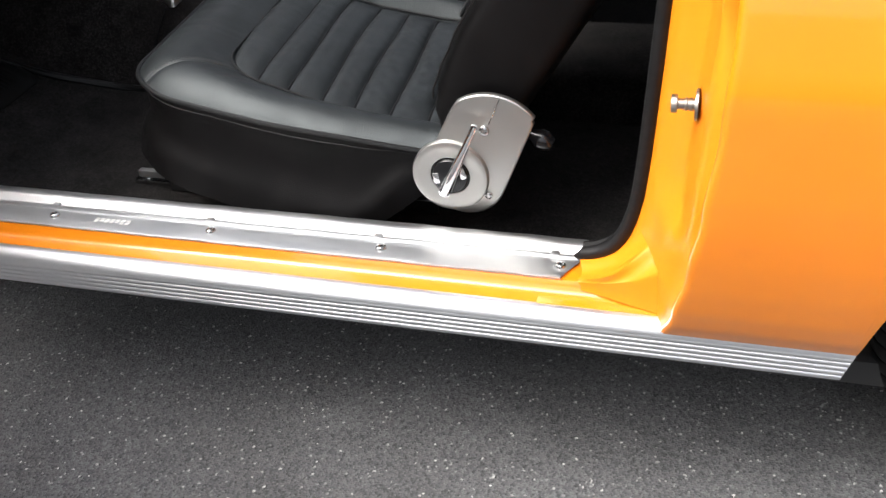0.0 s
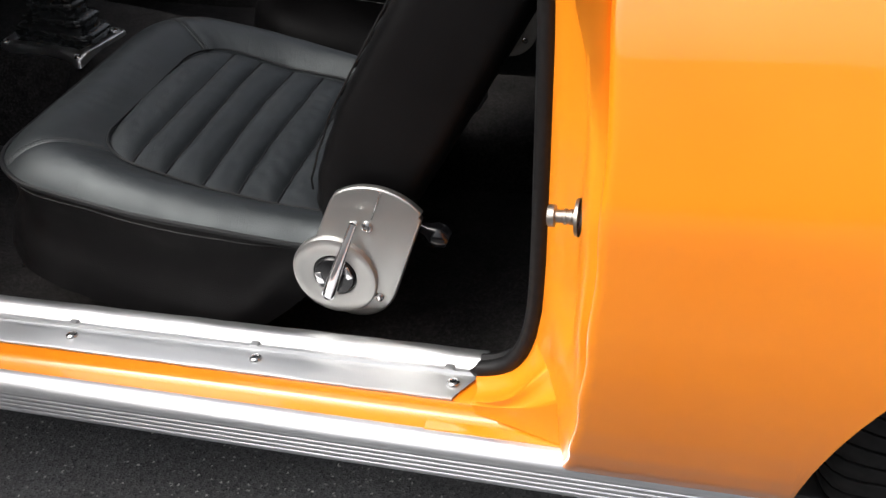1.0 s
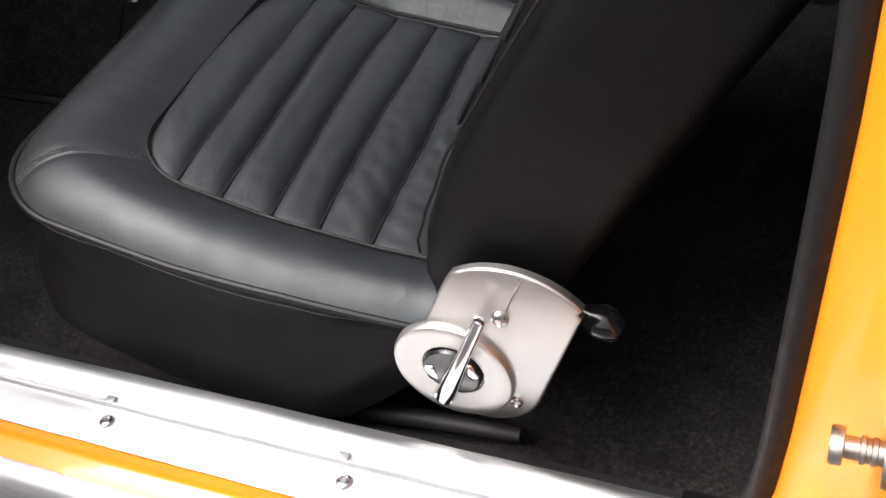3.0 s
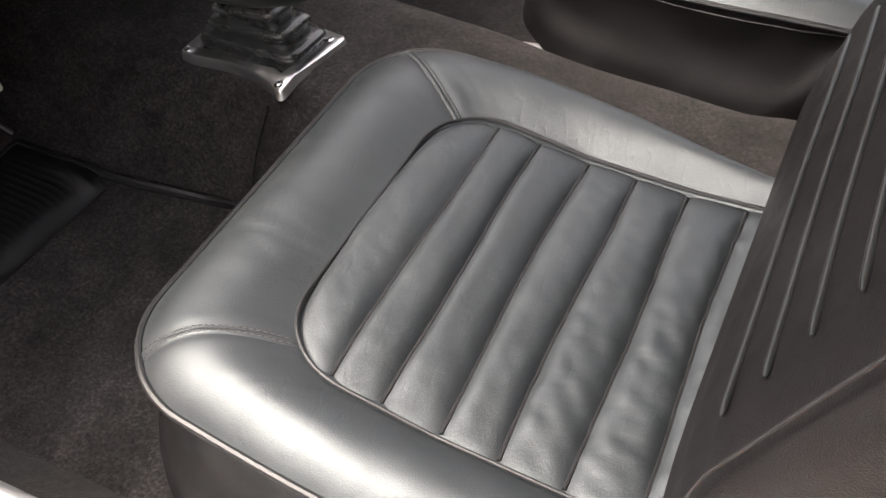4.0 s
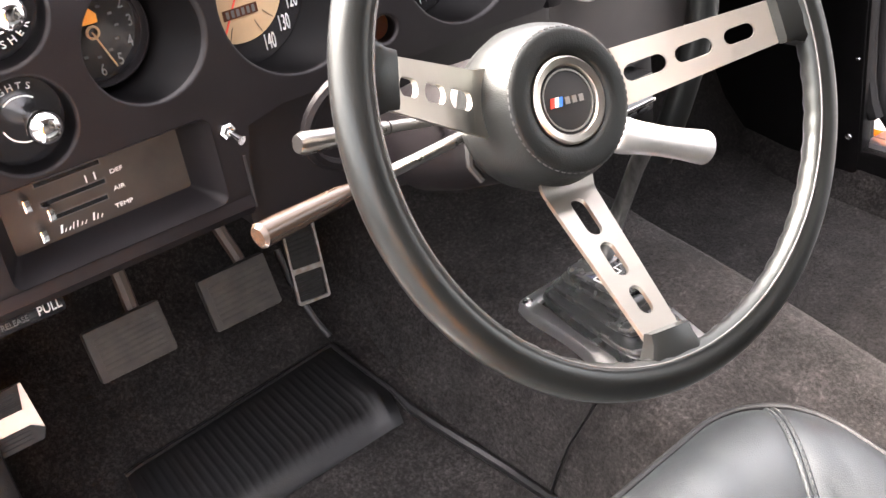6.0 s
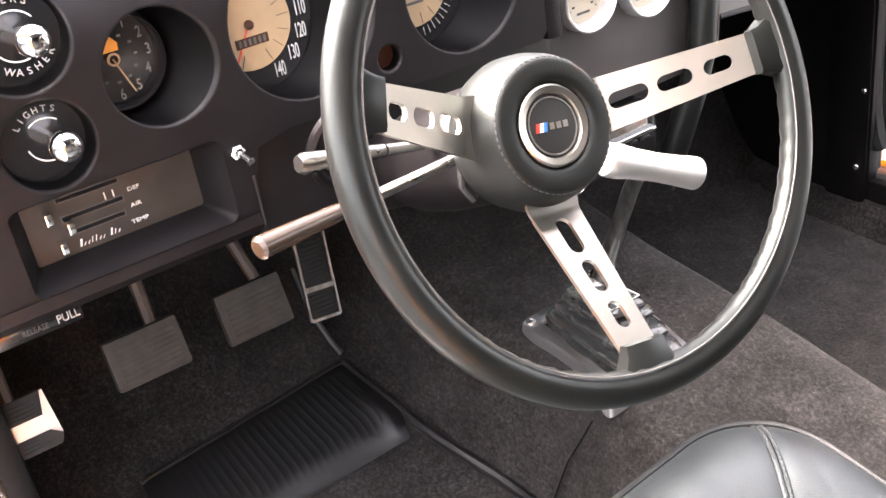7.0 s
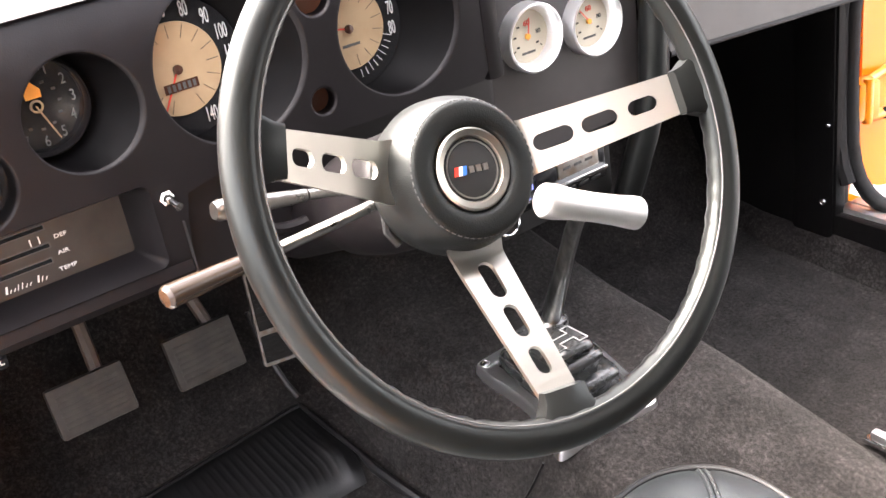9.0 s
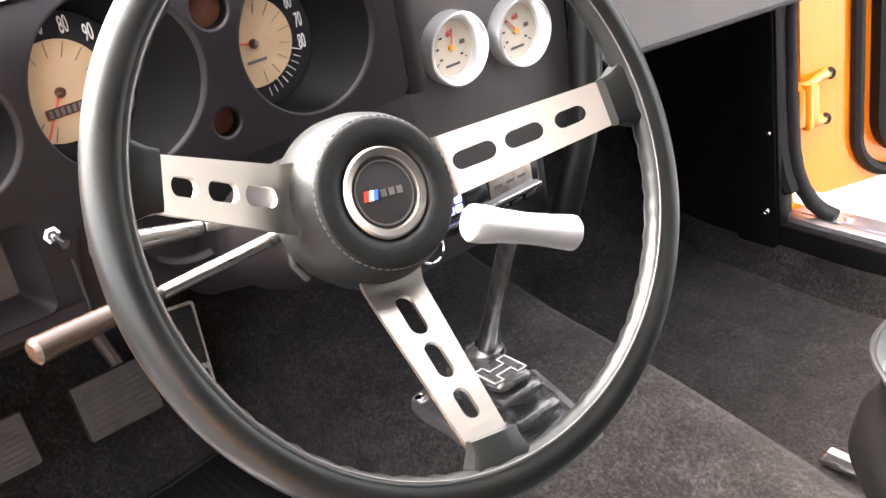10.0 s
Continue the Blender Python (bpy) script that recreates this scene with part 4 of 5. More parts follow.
    part("seam_line", tube_bm([(-0.103, 0.0838, 0.478), (-0.088, 0.0838, 0.513)], 0.0007, 6), M_SCREW, hinge)
    part("pivot_knob", lathe_bm([(0, 0.028), (0.010, 0.026), (0.014, 0.018), (0.014, 0.008), (0.009, 0.0), (0.007, -0.008)], Matrix.Translation((-0.056, 0.124, 0.444)) @ Matrix.Rotation(radians(115), 4, "Y"), 18), M_BLACK, t)
    # runners and adjusting lever
    for y in (0.215, 0.560):
        part("runner", box_bm(-0.712, -0.20, y - 0.006, y + 0.006, 0.276, 0.288, 0.003), M_ALU, t, "bright steel seat runner")
        part("runner_foot", box_bm(-0.728, -0.20, y + 0.004, y + 0.016, 0.258, 0.264, 0.001), M_SCREW, t)
        part("runner_wall", box_bm(-0.66, -0.22, y - 0.004, y + 0.004, 0.255, 0.33, 0.001), M_DARK, t)
        bolt("runner_bolt", (-0.706, y + 0.010, 0.264), (0, 0, 1), 0.006, t)
    part("adjust_lever", tube_bm([(-0.13, 0.125, 0.272), (-0.22, 0.118, 0.276), (-0.30, 0.106, 0.280), (-0.338, 0.101, 0.281)], [0.007, 0.009, 0.0085, 0.006], 10), M_DARK, t, "black seat adjusting lever")
    part("lever_rod", tube_bm([(-0.336, 0.101, 0.281), (-0.385, 0.096, 0.280)], 0.0028, 8), M_CHROME, t)
    return t


seat = build_seat("black leather bucket seat with pleated cushion and steel hinge cover")
seat2 = copy_thing(seat, Matrix.Translation((0.0, 0.745, 0.0)))
tagged(seat2, "black leather passenger bucket seat with pleated cushion")
rear = part("rear_bench", box_bm(0.52, 1.0, 0.12, 1.26, 0.27, 0.46, 0.04), M_VINYL_SIDE, car, "black rear bench seat")
part("backrest", box_bm(0.98, 1.12, 0.12, 1.26, 0.40, 0.95, 0.04), M_VINYL_SIDE, rear)


# ---- dashboard ----
dash = thing("dashboard", "black moulded dashboard with deep round instrument wells", "dashboard")
FX = -0.92
wells = [(0.156, 0.921, 0.040), (0.154, 0.842, 0.036), (0.252, 0.872, 0.047), (0.378, 0.875, 0.068), (0.541, 0.864, 0.065), (0.451, 0.819, 0.013), (0.461, 0.908, 0.017)]
outer = [(0.045, 0.716), (0.300, 0.716), (0.306, 0.760), (0.312, 0.784), (0.345, 0.791), (0.622, 0.785), (0.634, 0.80), (0.640, 0.94), (0.62, 0.953), (0.40, 0.955), (0.045, 0.952)]
holes = [ring_pts(y, z, r, 48 if r > 0.03 else 24) for y, z, r in wells]
holes.append(round_rect(0.108, 0.281, 0.729, 0.803, 0.008))


def bend(z):
    """How far the fascia rolls back towards its top and its lower edge."""
    return -4.2 * max(0.0, z - 0.885) ** 2 - 9.0 * max(0.0, 0.738 - z) ** 2


bm = plate_bm(outer, holes, face_dash(FX, 0, 0), 0.012)
for _ in range(4):
    bmesh.ops.triangulate(bm, faces=[f for f in bm.faces if len(f.verts) > 3])
    bmesh.ops.subdivide_edges(bm, edges=[e for e in bm.edges if e.calc_length() > 0.014], cuts=1)
bmesh.ops.triangulate(bm, faces=[f for f in bm.faces if len(f.verts) > 3])
for v in bm.verts:
    v.co.x += bend(v.co.z)
fascia = part("fascia", bm, M_DASH, dash)


def well(y, z, r, depth, taper=0.82, dy=0.0, dz=0.0, r_in=None):
    """A round recess in the fascia with a rolled lip; its floor may lie off centre."""
    r_in = r_in or r * taper
    prof = [(r + 0.0012, 0.0002, 0), (r + 0.0002, 0.0001, 0), (r - 0.0007, -0.0005, 0), (r - 0.0014, -0.0015, 0.02), (r - 0.0018, -0.0032, 0.06), (lerp(r, r_in, 0.5), -depth * 0.5, 0.5), (r_in, -depth, 1.0)]
    n = 64 if r > 0.03 else 28
    rows = []
    for rr, h, f in prof:
        m = face_dash(FX, y + dy * f, z + dz * f)
        ring = [m @ Vector((rr * math.cos(2 * math.pi * k / n), rr * math.sin(2 * math.pi * k / n), h)) for k in range(n)]
        rows.append([p + Vector((bend(p.z) * (1 - f), 0, 0)) for p in ring])
    # recess wall takes the darkened plastic, the lip the plain dash plastic
    w = part("instrument_well", grid_bm(rows[4:], close_v=True), M_WELL_SHADE, fascia)
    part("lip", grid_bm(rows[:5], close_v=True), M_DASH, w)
    return w


def dial_frame(y, z, depth, lift=0.0):
    return face_dash(FX - depth + lift, y, z)


# top pad and lower pads
rows = []
for y in [0.03 + 0.1 * k for k in range(14)]:
    zt = linear_curve([(0.03, 0.953), (0.40, 0.956), (0.62, 0.955), (0.9, 0.93), (1.34, 0.91)], y)
    rows.append([(FX - 0.012, y, zt - 0.004), (FX - 0.020, y, zt + 0.004), (FX - 0.04, y, zt + 0.014), (FX - 0.10, y, zt + 0.028), (FX - 0.22, y, zt + 0.03), (-1.64, y, zt + 0.02), (-1.64, y, zt - 0.2)])
part("top_pad", grid_bm(rows), M_GLOVE, dash, "dark grey dashboard top pad")
rows = []
for y, zb in ((0.045, 0.716), (0.15, 0.716), (0.300, 0.716)):
    rows.append([(FX + 0.000, y, zb + 0.012), (FX + 0.002, y, zb + 0.002), (FX - 0.004, y, zb - 0.006), (FX - 0.05, y, zb - 0.012), (FX - 0.30, y, zb + 0.0)])
part("lower_edge", grid_bm(rows), M_DASH, dash)
part("knee_panel", box_bm(-1.05, -0.935, 0.300, 0.645, 0.690, 0.80, 0.008), M_DASH, dash)
part("panel_gap", box_bm(FX - 0.004, FX + 0.0012, 0.3005, 0.3025, 0.716, 0.762), M_DARK, dash)

# wiper and light switches
for (y, z, r), up, low in ((wells[0], "WIPERS", "WASHER"), (wells[1], "LIGHTS", "")):
    w = well(y, z, r, 0.020, 0.90)
    part("switch_face", lathe_bm([(r * 0.9, 0), (0, 0)], dial_frame(y, z, 0.018), 40), M_BLACK, w)
    for a0, a1 in ((35, 145), (215, 325)) if low else ((50, 130), (195, 300)):
        arc = [dial_frame(y, z, 0.018, 0.0008) @ Vector((r * 0.46 * math.cos(radians(a)) + 0.004, r * 0.46 * math.sin(radians(a)), 0)) for a in np.linspace(a0, a1, 22)]
        part("ring_mark", tube_bm(arc, 0.0006, 6), M_WHITE, w)
    for words, sgn in ((up, 1), (low, -1)):
        for k, ch in enumerate(words):
            a = radians((98 if low else 104) - (k - (len(words) - 1) / 2) * 15.5) if sgn > 0 else radians(282 + (k - (len(words) - 1) / 2) * 15.5)
            q = dial_frame(y, z, 0.018, 0.0008) @ Matrix.Translation((r * 0.66 * math.cos(a) + 0.004, r * 0.66 * math.sin(a), 0)) @ Matrix.Rotation(a - sgn * math.pi / 2, 4, "Z")
            text_part(ch, q, r * 0.19, M_PRINT, w)
    part("knob", lathe_bm([(0.0, 0.040), (0.004, 0.040), (0.0085, 0.0385), (0.0115, 0.035), (0.0124, 0.030), (0.0112, 0.023), (0.007, 0.018), (0.006, 0.0)], dial_frame(y + 0.009, z, 0.018), 14), M_CHROME, w, "chrome pull knob")

# clock
y, z, r = wells[2]
w = well(y, z, r, 0.034, 0.82, -0.026, 0.009, 0.041)
y, z, r = y - 0.026, z + 0.009, 0.047
part("clock_face", lathe_bm([(r * 0.82, 0), (0, 0)], dial_frame(y, z, 0.033), 48), M_BLACK, w)
for k in range(12):
    a = radians(90 - 30 * k)
    q = dial_frame(y, z, 0.033, 0.0006) @ Matrix.Translation((r * 0.62 * math.cos(a), r * 0.62 * math.sin(a), 0))
    text_part(str(k or 12), q, r * 0.27, M_DIM, w, "numeral", 0.7)
    q = dial_frame(y, z, 0.033, 0.0006) @ Matrix.Translation((r * 0.40 * math.cos(a), r * 0.40 * math.sin(a), 0))
    part("minute_bar", box_bm(-0.0016, 0.0016, -0.0010, 0.0010, 0, 0.0003, m=q), M_STITCH, w, smooth=False)
part("dial_ring", lathe_bm([(r * 0.82, 0.012), (r * 0.80, 0.0125), (r * 0.78, 0.011), (r * 0.78, 0.0)], dial_frame(y, z, 0.033), 48), M_DASH, w)
part("hand", box_bm(-0.0006, 0.0006, 0, r * 0.66, 0.001, 0.0018, m=dial_frame(y, z, 0.033) @ Matrix.Rotation(radians(-160), 4, "Z")), M_CREAM, w)
part("hand", plate_bm([(-0.006, 0.006), (0.006, 0.006), (0.0065, 0.012), (0, 0.020), (-0.0065, 0.012)], [], dial_frame(y, z, 0.033, 0.0016), 0.0006), M_AMBER, w, "amber hour pointer")
part("hand_cap", lathe_bm([(0.0052, 0.0018), (0.0052, 0.0035), (0.0036, 0.0040), (0.0036, 0.002)], dial_frame(y, z, 0.033), 20), M_CREAM, w)

# speedometer and tachometer
def big_dial(spot, depth, numbers, needle, a_start, a_step, tack):
    y, z, r = spot
    w = well(y, z, r, depth, 0.86, -0.037, 0.001, r * 0.87)
    y, z = y - 0.037, z + 0.001
    rr = r * 0.87
    part("dial_band", lathe_bm([(rr, 0), (rr * 0.3, 0)], dial_frame(y, z, depth - 0.002), 64), M_BLACK, w)
    part("dial_face", lathe_bm([(rr * 0.66, 0.0), (rr * 0.655, 0.0012), (0, 0.0014)], dial_frame(y, z, depth - 0.002), 64), M_CREAM, w, "cream metal dial centre")
    for k, n in enumerate(numbers):
        a = radians(a_start - a_step * k)
        if n:
            q = dial_frame(y, z, depth - 0.002, 0.0006) @ Matrix.Translation((rr * 0.83 * math.cos(a), rr * 0.83 * math.sin(a), 0))
            text_part(n, q, rr * 0.31, M_PRINT, w, "numeral", 0.40)
        for h in (0.0,):
            b = radians(a_start - a_step * (k + h))
            q = dial_frame(y, z, depth - 0.002, 0.0014) @ Matrix.Rotation(b, 4, "Z")
            part("tick", box_bm(rr * 0.44, rr * 0.63, -0.00022, 0.00022, 0, 0.0004, m=q), M_DARK, w, smooth=False)
    part("needle", box_bm(0, rr * 0.62, -0.0007, 0.0007, 0.003, 0.0038, m=dial_frame(y, z, depth) @ Matrix.Rotation(radians(needle), 4, "Z")), M_RED, w)
    part("needle_hub", lathe_bm([(0.004, 0.0), (0.004, 0.006), (0, 0.007)], dial_frame(y, z, depth), 20), M_BROWN, w)
    return w


speedo = big_dial(wells[3], 0.034, ["0", "10", "20", "30", "40", "50", "60", "70", "80", "90", "100", "110", "120", "130", "140"], 240, 248.5, 22.5, 0)
y, z, r = wells[3][0] - 0.037, wells[3][1] + 0.001, 0.068
part("odometer", box_bm(-0.015, 0.015, -0.018, -0.010, 0.001, 0.0022, m=dial_frame(y, z, 0.032)), M_BROWN, speedo)
for k in range(6):
    part("digit_bar", box_bm(-0.0125 + 0.0045 * k, -0.0100 + 0.0045 * k, -0.0168, -0.0112, 0.0022, 0.0026, m=dial_frame(y, z, 0.032)), M_STITCH, speedo, smooth=False)
tach = big_dial(wells[4], 0.034, ["0", "10", "20", "30", "40", "50", "60", "70", "80", "", "", ""], 168, 166, 22.5, 0)
y, z, r = wells[4][0] - 0.037, wells[4][1] + 0.001, 0.065
part("caption_bar", box_bm(-0.009, 0.009, -0.016, -0.0135, 0.001, 0.0019, m=dial_frame(y, z, 0.032)), M_STITCH, tach, smooth=False)
for y, z, r in wells[5:]:
    w = well(y, z, r, 0.016, 0.9)
    part("lens", lathe_bm([(r * 0.9, 0), (0, 0.001)], dial_frame(y, z, 0.014), 24), M_BROWN, w)

for k in range(9):
    a = radians(-22 - 7.5 * k)
    part("scale_mark", box_bm(0.050 * (0.80 if k % 3 else 0.74), 0.0475, -0.0003, 0.0003, 0, 0.0004, m=dial_frame(wells[4][0] - 0.037, wells[4][1] + 0.001, 0.032) @ Matrix.Rotation(a, 4, "Z")), M_PRINT, tach, smooth=False)

# heater control panel
heater = thing("heater_panel", "recessed dark heater control panel with chrome levers", "heater control")
lo, li = round_rect(0.108, 0.281, 0.729, 0.803, 0.008), round_rect(0.121, 0.264, 0.741, 0.795, 0.003)
rows = [[(FX + 0.001, y, z) for y, z in lo], [(FX - 0.004, lerp(a[0], b[0], 0.12), lerp(a[1], b[1], 0.12)) for a, b in zip(lo, li)], [(FX - 0.028, y, z) for y, z in li], [(FX - 0.031, y, z) for y, z in li]]
part("surround", grid_bm(rows, close_v=True), M_DASH, heater)
part("panel", box_bm(FX - 0.036, FX - 0.030, 0.119, 0.266, 0.739, 0.797), M_HEATER, heater)
HX = FX - 0.030
for y0, y1, z0, z1 in ((0.150, 0.200, 0.7915, 0.7855), (0.150, 0.200, 0.7755, 0.7695), (0.152, 0.198, 0.7625, 0.7565)):
    part("slot", box_bm(HX - 0.001, HX + 0.0006, y0, y1, (z0 + z1) / 2 - 0.0016, (z0 + z1) / 2 + 0.0016), M_BLACK, heater)
    part("slot_frame", box_bm(HX - 0.001, HX + 0.0004, y0 - 0.0012, y1 + 0.0012, (z0 + z1) / 2 - 0.0026, (z0 + z1) / 2 + 0.0026), M_STITCH, heater)
for y, z in ((0.139, 0.781), (0.153, 0.768), (0.143, 0.754)):
    part("lever", box_bm(HX, HX + 0.012, y - 0.0028, y + 0.0028, z - 0.006, z + 0.004, 0.0012), M_CHROME, heater, "chrome slide lever")
for y in (0.187, 0.194):
    part("lever_tick", box_bm(HX, HX + 0.0006, y - 0.0005, y + 0.0005, 0.776, 0.782), M_WHITE, heater, smooth=False)
for words, y, z in (("DEF", 0.2105, 0.7775), ("AIR", 0.2090, 0.7635), ("TEMP", 0.2085, 0.7495)):
    text_part(words, face_dash(HX + 0.0006, y, z), 0.0047, M_WHITE, heater, squash=1.3)
for k, (w_, h_) in enumerate(((0.0032, 0.0062), (0.0016, 0.0026), (0.0018, 0.0026), (0.0012, 0.0048), (0.0014, 0.0050), (0.0016, 0.0026), (0.0012, 0.0026), (0, 0), (0.0026, 0.0058), (0.0016, 0.0040), (0.0016, 0.0026))):
    if w_:
        y_ = 0.1565 + 0.0032 * k
        part("script_bar", plate_bm([(y_, 0.7455), (y_ + w_ * 0.55, 0.7455), (y_ + w_ * 0.55 + 0.0016, 0.7455 + h_), (y_ + 0.0016, 0.7455 + h_)], [], face_dash(HX + 0.0006, 0, 0), 0.0004), M_WHITE, heater, smooth=False)

# toggle beside the heater panel
toggle = thing("toggle_switch", "small chrome toggle switch on the dash", "switch")
mt = face_dash(FX, 0.293, 0.787)
part("nut", lathe_bm([(0.0066, 0), (0.0066, 0.0035), (0.0045, 0.005), (0, 0.005)], mt, 6), M_SCREW, toggle, smooth=False)
part("bat", tube_bm([mt @ Vector((0, 0, 0.003)), mt @ Vector((0.002, -0.003, 0.010)), mt @ Vector((0.0038, -0.0055, 0.017))], [0.0018, 0.0026, 0.0038], 10), M_CHROME, toggle)

# centre panel with two gauges
stack = thing("centre_panel", "charcoal centre dash panel with padded stitched edge", "centre console")
SX = -0.967
part("panel", box_bm(SX - 0.05, SX, 0.640, 0.876, 0.665, 0.93, 0.006), M_STACK, stack)
part("side_return", box_bm(-1.05, FX + 0.002, 0.628, 0.648, 0.782, 0.945, 0.006), M_DASH, stack)
pts = [(SX + 0.012, 0.885, 0.93), (SX + 0.016, 0.884, 0.86), (SX + 0.018, 0.882, 0.78), (SX + 0.016, 0.877, 0.70), (SX + 0.006, 0.868, 0.64), (SX - 0.01, 0.858, 0.58), (SX - 0.03, 0.85, 0.52)]
part("padded_edge", tube_bm(pts, 0.017, 12), M_RIM, stack, "black stitched padded edge")
part("stitching", tube_bm([(x + 0.010, y + 0.0135, z) for x, y, z in pts[:5]], 0.0012, 6), M_STITCH, stack)
part("lower_box", box_bm(-1.15, -1.0, 0.64, 0.85, 0.56, 0.66, 0.01), M_DARK, stack)


def small_gauge(y, z, needle, label):
    t = thing("gauge", label, "gauge", "round gauges")
    m = face_dash(SX, y, z)
    bz = part("bezel", lathe_bm([(0.0365, -0.002), (0.0365, 0.0150), (0.0357, 0.0172), (0.0340, 0.0180), (0.0325, 0.0168), (0.0285, 0.0040), (0.0275, 0.0005)], m, 64), M_SILVER, t, "satin silver bezel")
    part("face", lathe_bm([(0.0276, 0.0010), (0, 0.0010)], m, 40), M_PALE, t)
    for k in range(7):
        a = radians(215 - 42 * k)
        if 3 <= k <= 5:
            continue
        part("mark", box_bm(0.0205, 0.0235, -0.0006, 0.0006, 0.0012, 0.0016, m=m @ Matrix.Rotation(a, 4, "Z")), M_DARK, t, smooth=False)
        part("figure_bar", box_bm(-0.0018, 0.0018, -0.0010, 0.0010, 0.0012, 0.0015, m=m @ Matrix.Translation((0.0160 * math.cos(a), 0.0155 * math.sin(a), 0))), M_DARK, t, smooth=False)
    text_part("60", m @ Matrix.Translation((0.001, 0.0135, 0.0014)), 0.0085, M_RED, t, "numeral")
    text_part("80", m @ Matrix.Translation((0.0150, 0.0020, 0.0014)), 0.0065, M_STITCH, t, "numeral")
    part("caption_bar", box_bm(-0.009, 0.009, -0.0185, -0.0160, 0.0012, 0.0015, m=m), M_STITCH, t, smooth=False)
    part("needle", box_bm(-0.004, 0.019, -0.0006, 0.0006, 0.0030, 0.0036, m=m @ Matrix.Rotation(radians(needle), 4, "Z")), M_RED, t)
    part("needle_cap", lathe_bm([(0.003, 0.001), (0.003, 0.004), (0, 0.0045)], m, 16), M_AMBER, t)
    return t


small_gauge(0.716, 0.797, 80, "round gauge with red figures in a silver bezel")
small_gauge(0.801, 0.790, 130, "round gauge with amber pointer in a silver bezel")

radio = thing("car_radio", "black car radio with blue lit buttons under the dash", "radio")
part("case", box_bm(-1.08, -0.945, 0.605, 0.79, 0.618, 0.662, 0.003), M_BLACK, radio)
for k in range(2):
    for j in range(2):
        part("button", box_bm(-0.946, -0.943, 0.663 + 0.011 * k, 0.672 + 0.011 * k, 0.641 + 0.010 * j, 0.649 + 0.010 * j, 0.001), M_GLOW, radio, "blue lit button")
part("display", box_bm(-0.946, -0.9435, 0.688, 0.716, 0.638, 0.657, 0.001), M_BLACK, radio)
label_plate = part("faceplate", box_bm(-0.946, -0.9432, 0.720, 0.778, 0.638, 0.659, 0.001), M_STEEL, radio, "silver radio faceplate")
for k in range(3):
    part("print_bar", box_bm(-0.9433, -0.9428, 0.726 + 0.016 * k, 0.737 + 0.016 * k, 0.6470, 0.6500), M_STITCH, label_plate, smooth=False)
part("chrome_strip", box_bm(-0.947, -0.940, 0.61, 0.788, 0.629, 0.634, 0.001), M_CHROME, radio)
for k in range(5):
    part("key", box_bm(-0.946, -0.9415, 0.688 + 0.019 * k, 0.703 + 0.019 * k, 0.6205, 0.6265, 0.001), M_BLACK, radio)

# passenger side of the dash
glove = thing("glove_box", "dark grey vinyl passenger dash panel", "glove box")
rows = []
for k in range(9):
    y = lerp(0.905, 1.335, k / 8)
    zb = lerp(0.724, 0.694, k / 8)
    rows.append([(-1.10, y, zb + 0.004), (-0.955, y, zb - 0.002), (-0.949, y, zb + 0.002), (-0.950, y, zb + 0.012), (-0.975, y, zb + 0.14), (-0.985, y, zb + 0.19), (-1.02, y, zb + 0.21)])
part("panel", grid_bm(rows), M_GLOVE, glove)
part("lower_edge", tube_bm([(-0.951, lerp(0.905, 1.335, k / 8), lerp(0.724, 0.694, k / 8) + 0.001) for k in range(9)], 0.004, 8), M_DASH, glove, "black lower edge trim")

# release handle and pedals
pull = thing("release_handle", "black brake release handle with white lettering", "handle")
part("grip", box_bm(-0.955, -0.932, 0.055, 0.139, 0.6935, 0.7095, 0.003), M_BLACK, pull)
text_part("PULL", face_dash(-0.9312, 0.1265, 0.7020), 0.0105, M_PRINT, pull, squash=0.8)
text_part("RELEASE", face_dash(-0.9312, 0.100, 0.7012), 0.0070, M_STITCH, pull, squash=0.8)


def pad_pedal(label, c, w, h, lean, arm_to, roll=0.0):
    t = thing("pedal", label, "pedal", "foot pedals")
    m = face_dash(*c) @ Matrix.Rotation(radians(roll), 4, "Z") @ Matrix.Rotation(radians(-lean), 4, "X")
    pad = part("pad", box_bm(-w / 2, w / 2, -h / 2, h / 2, -0.014, 0.0, 0.004, m=m), M_PEDAL, t)
    for k in range(7):
        part("rib", box_bm(-w / 2 + 0.008, w / 2 - 0.008, -h / 2 + 0.008 + (h - 0.016) * k / 7, -h / 2 + 0.0115 + (h - 0.016) * k / 7, -0.001, 0.0010, m=m), M_PEDAL, pad)
    part("arm", tube_bm([m @ Vector((w * 0.2, h * 0.2, -0.014)), m @ Vector((w * 0.22, h * 0.55, -0.022)), arm_to], 0.0075, 8), M_RUST, t, "brown worn steel pedal arm")
    return t


pad_pedal("worn grey rubber clutch pedal on a brown arm", (-1.122, 0.2155, 0.528), 0.083, 0.056, 20, (-1.20, 0.236, 0.73))
pad_pedal("worn grey rubber brake pedal on a brown arm", (-1.160, 0.354, 0.502), 0.083, 0.062, 20, (-1.25, 0.325, 0.73))
gas = thing("accelerator_pedal", "black ribbed accelerator pedal with bright metal trim", "pedal", "foot pedals")
mg = face_dash(-1.180, 0.4465, 0.500) @ Matrix.Rotation(radians(-7), 4, "Z") @ Matrix.Rotation(radians(-16), 4, "X")
part("pad", box_bm(-0.019, 0.019, -0.055, 0.055, -0.012, -0.001, 0.003, m=mg), M_RUBBER, gas)
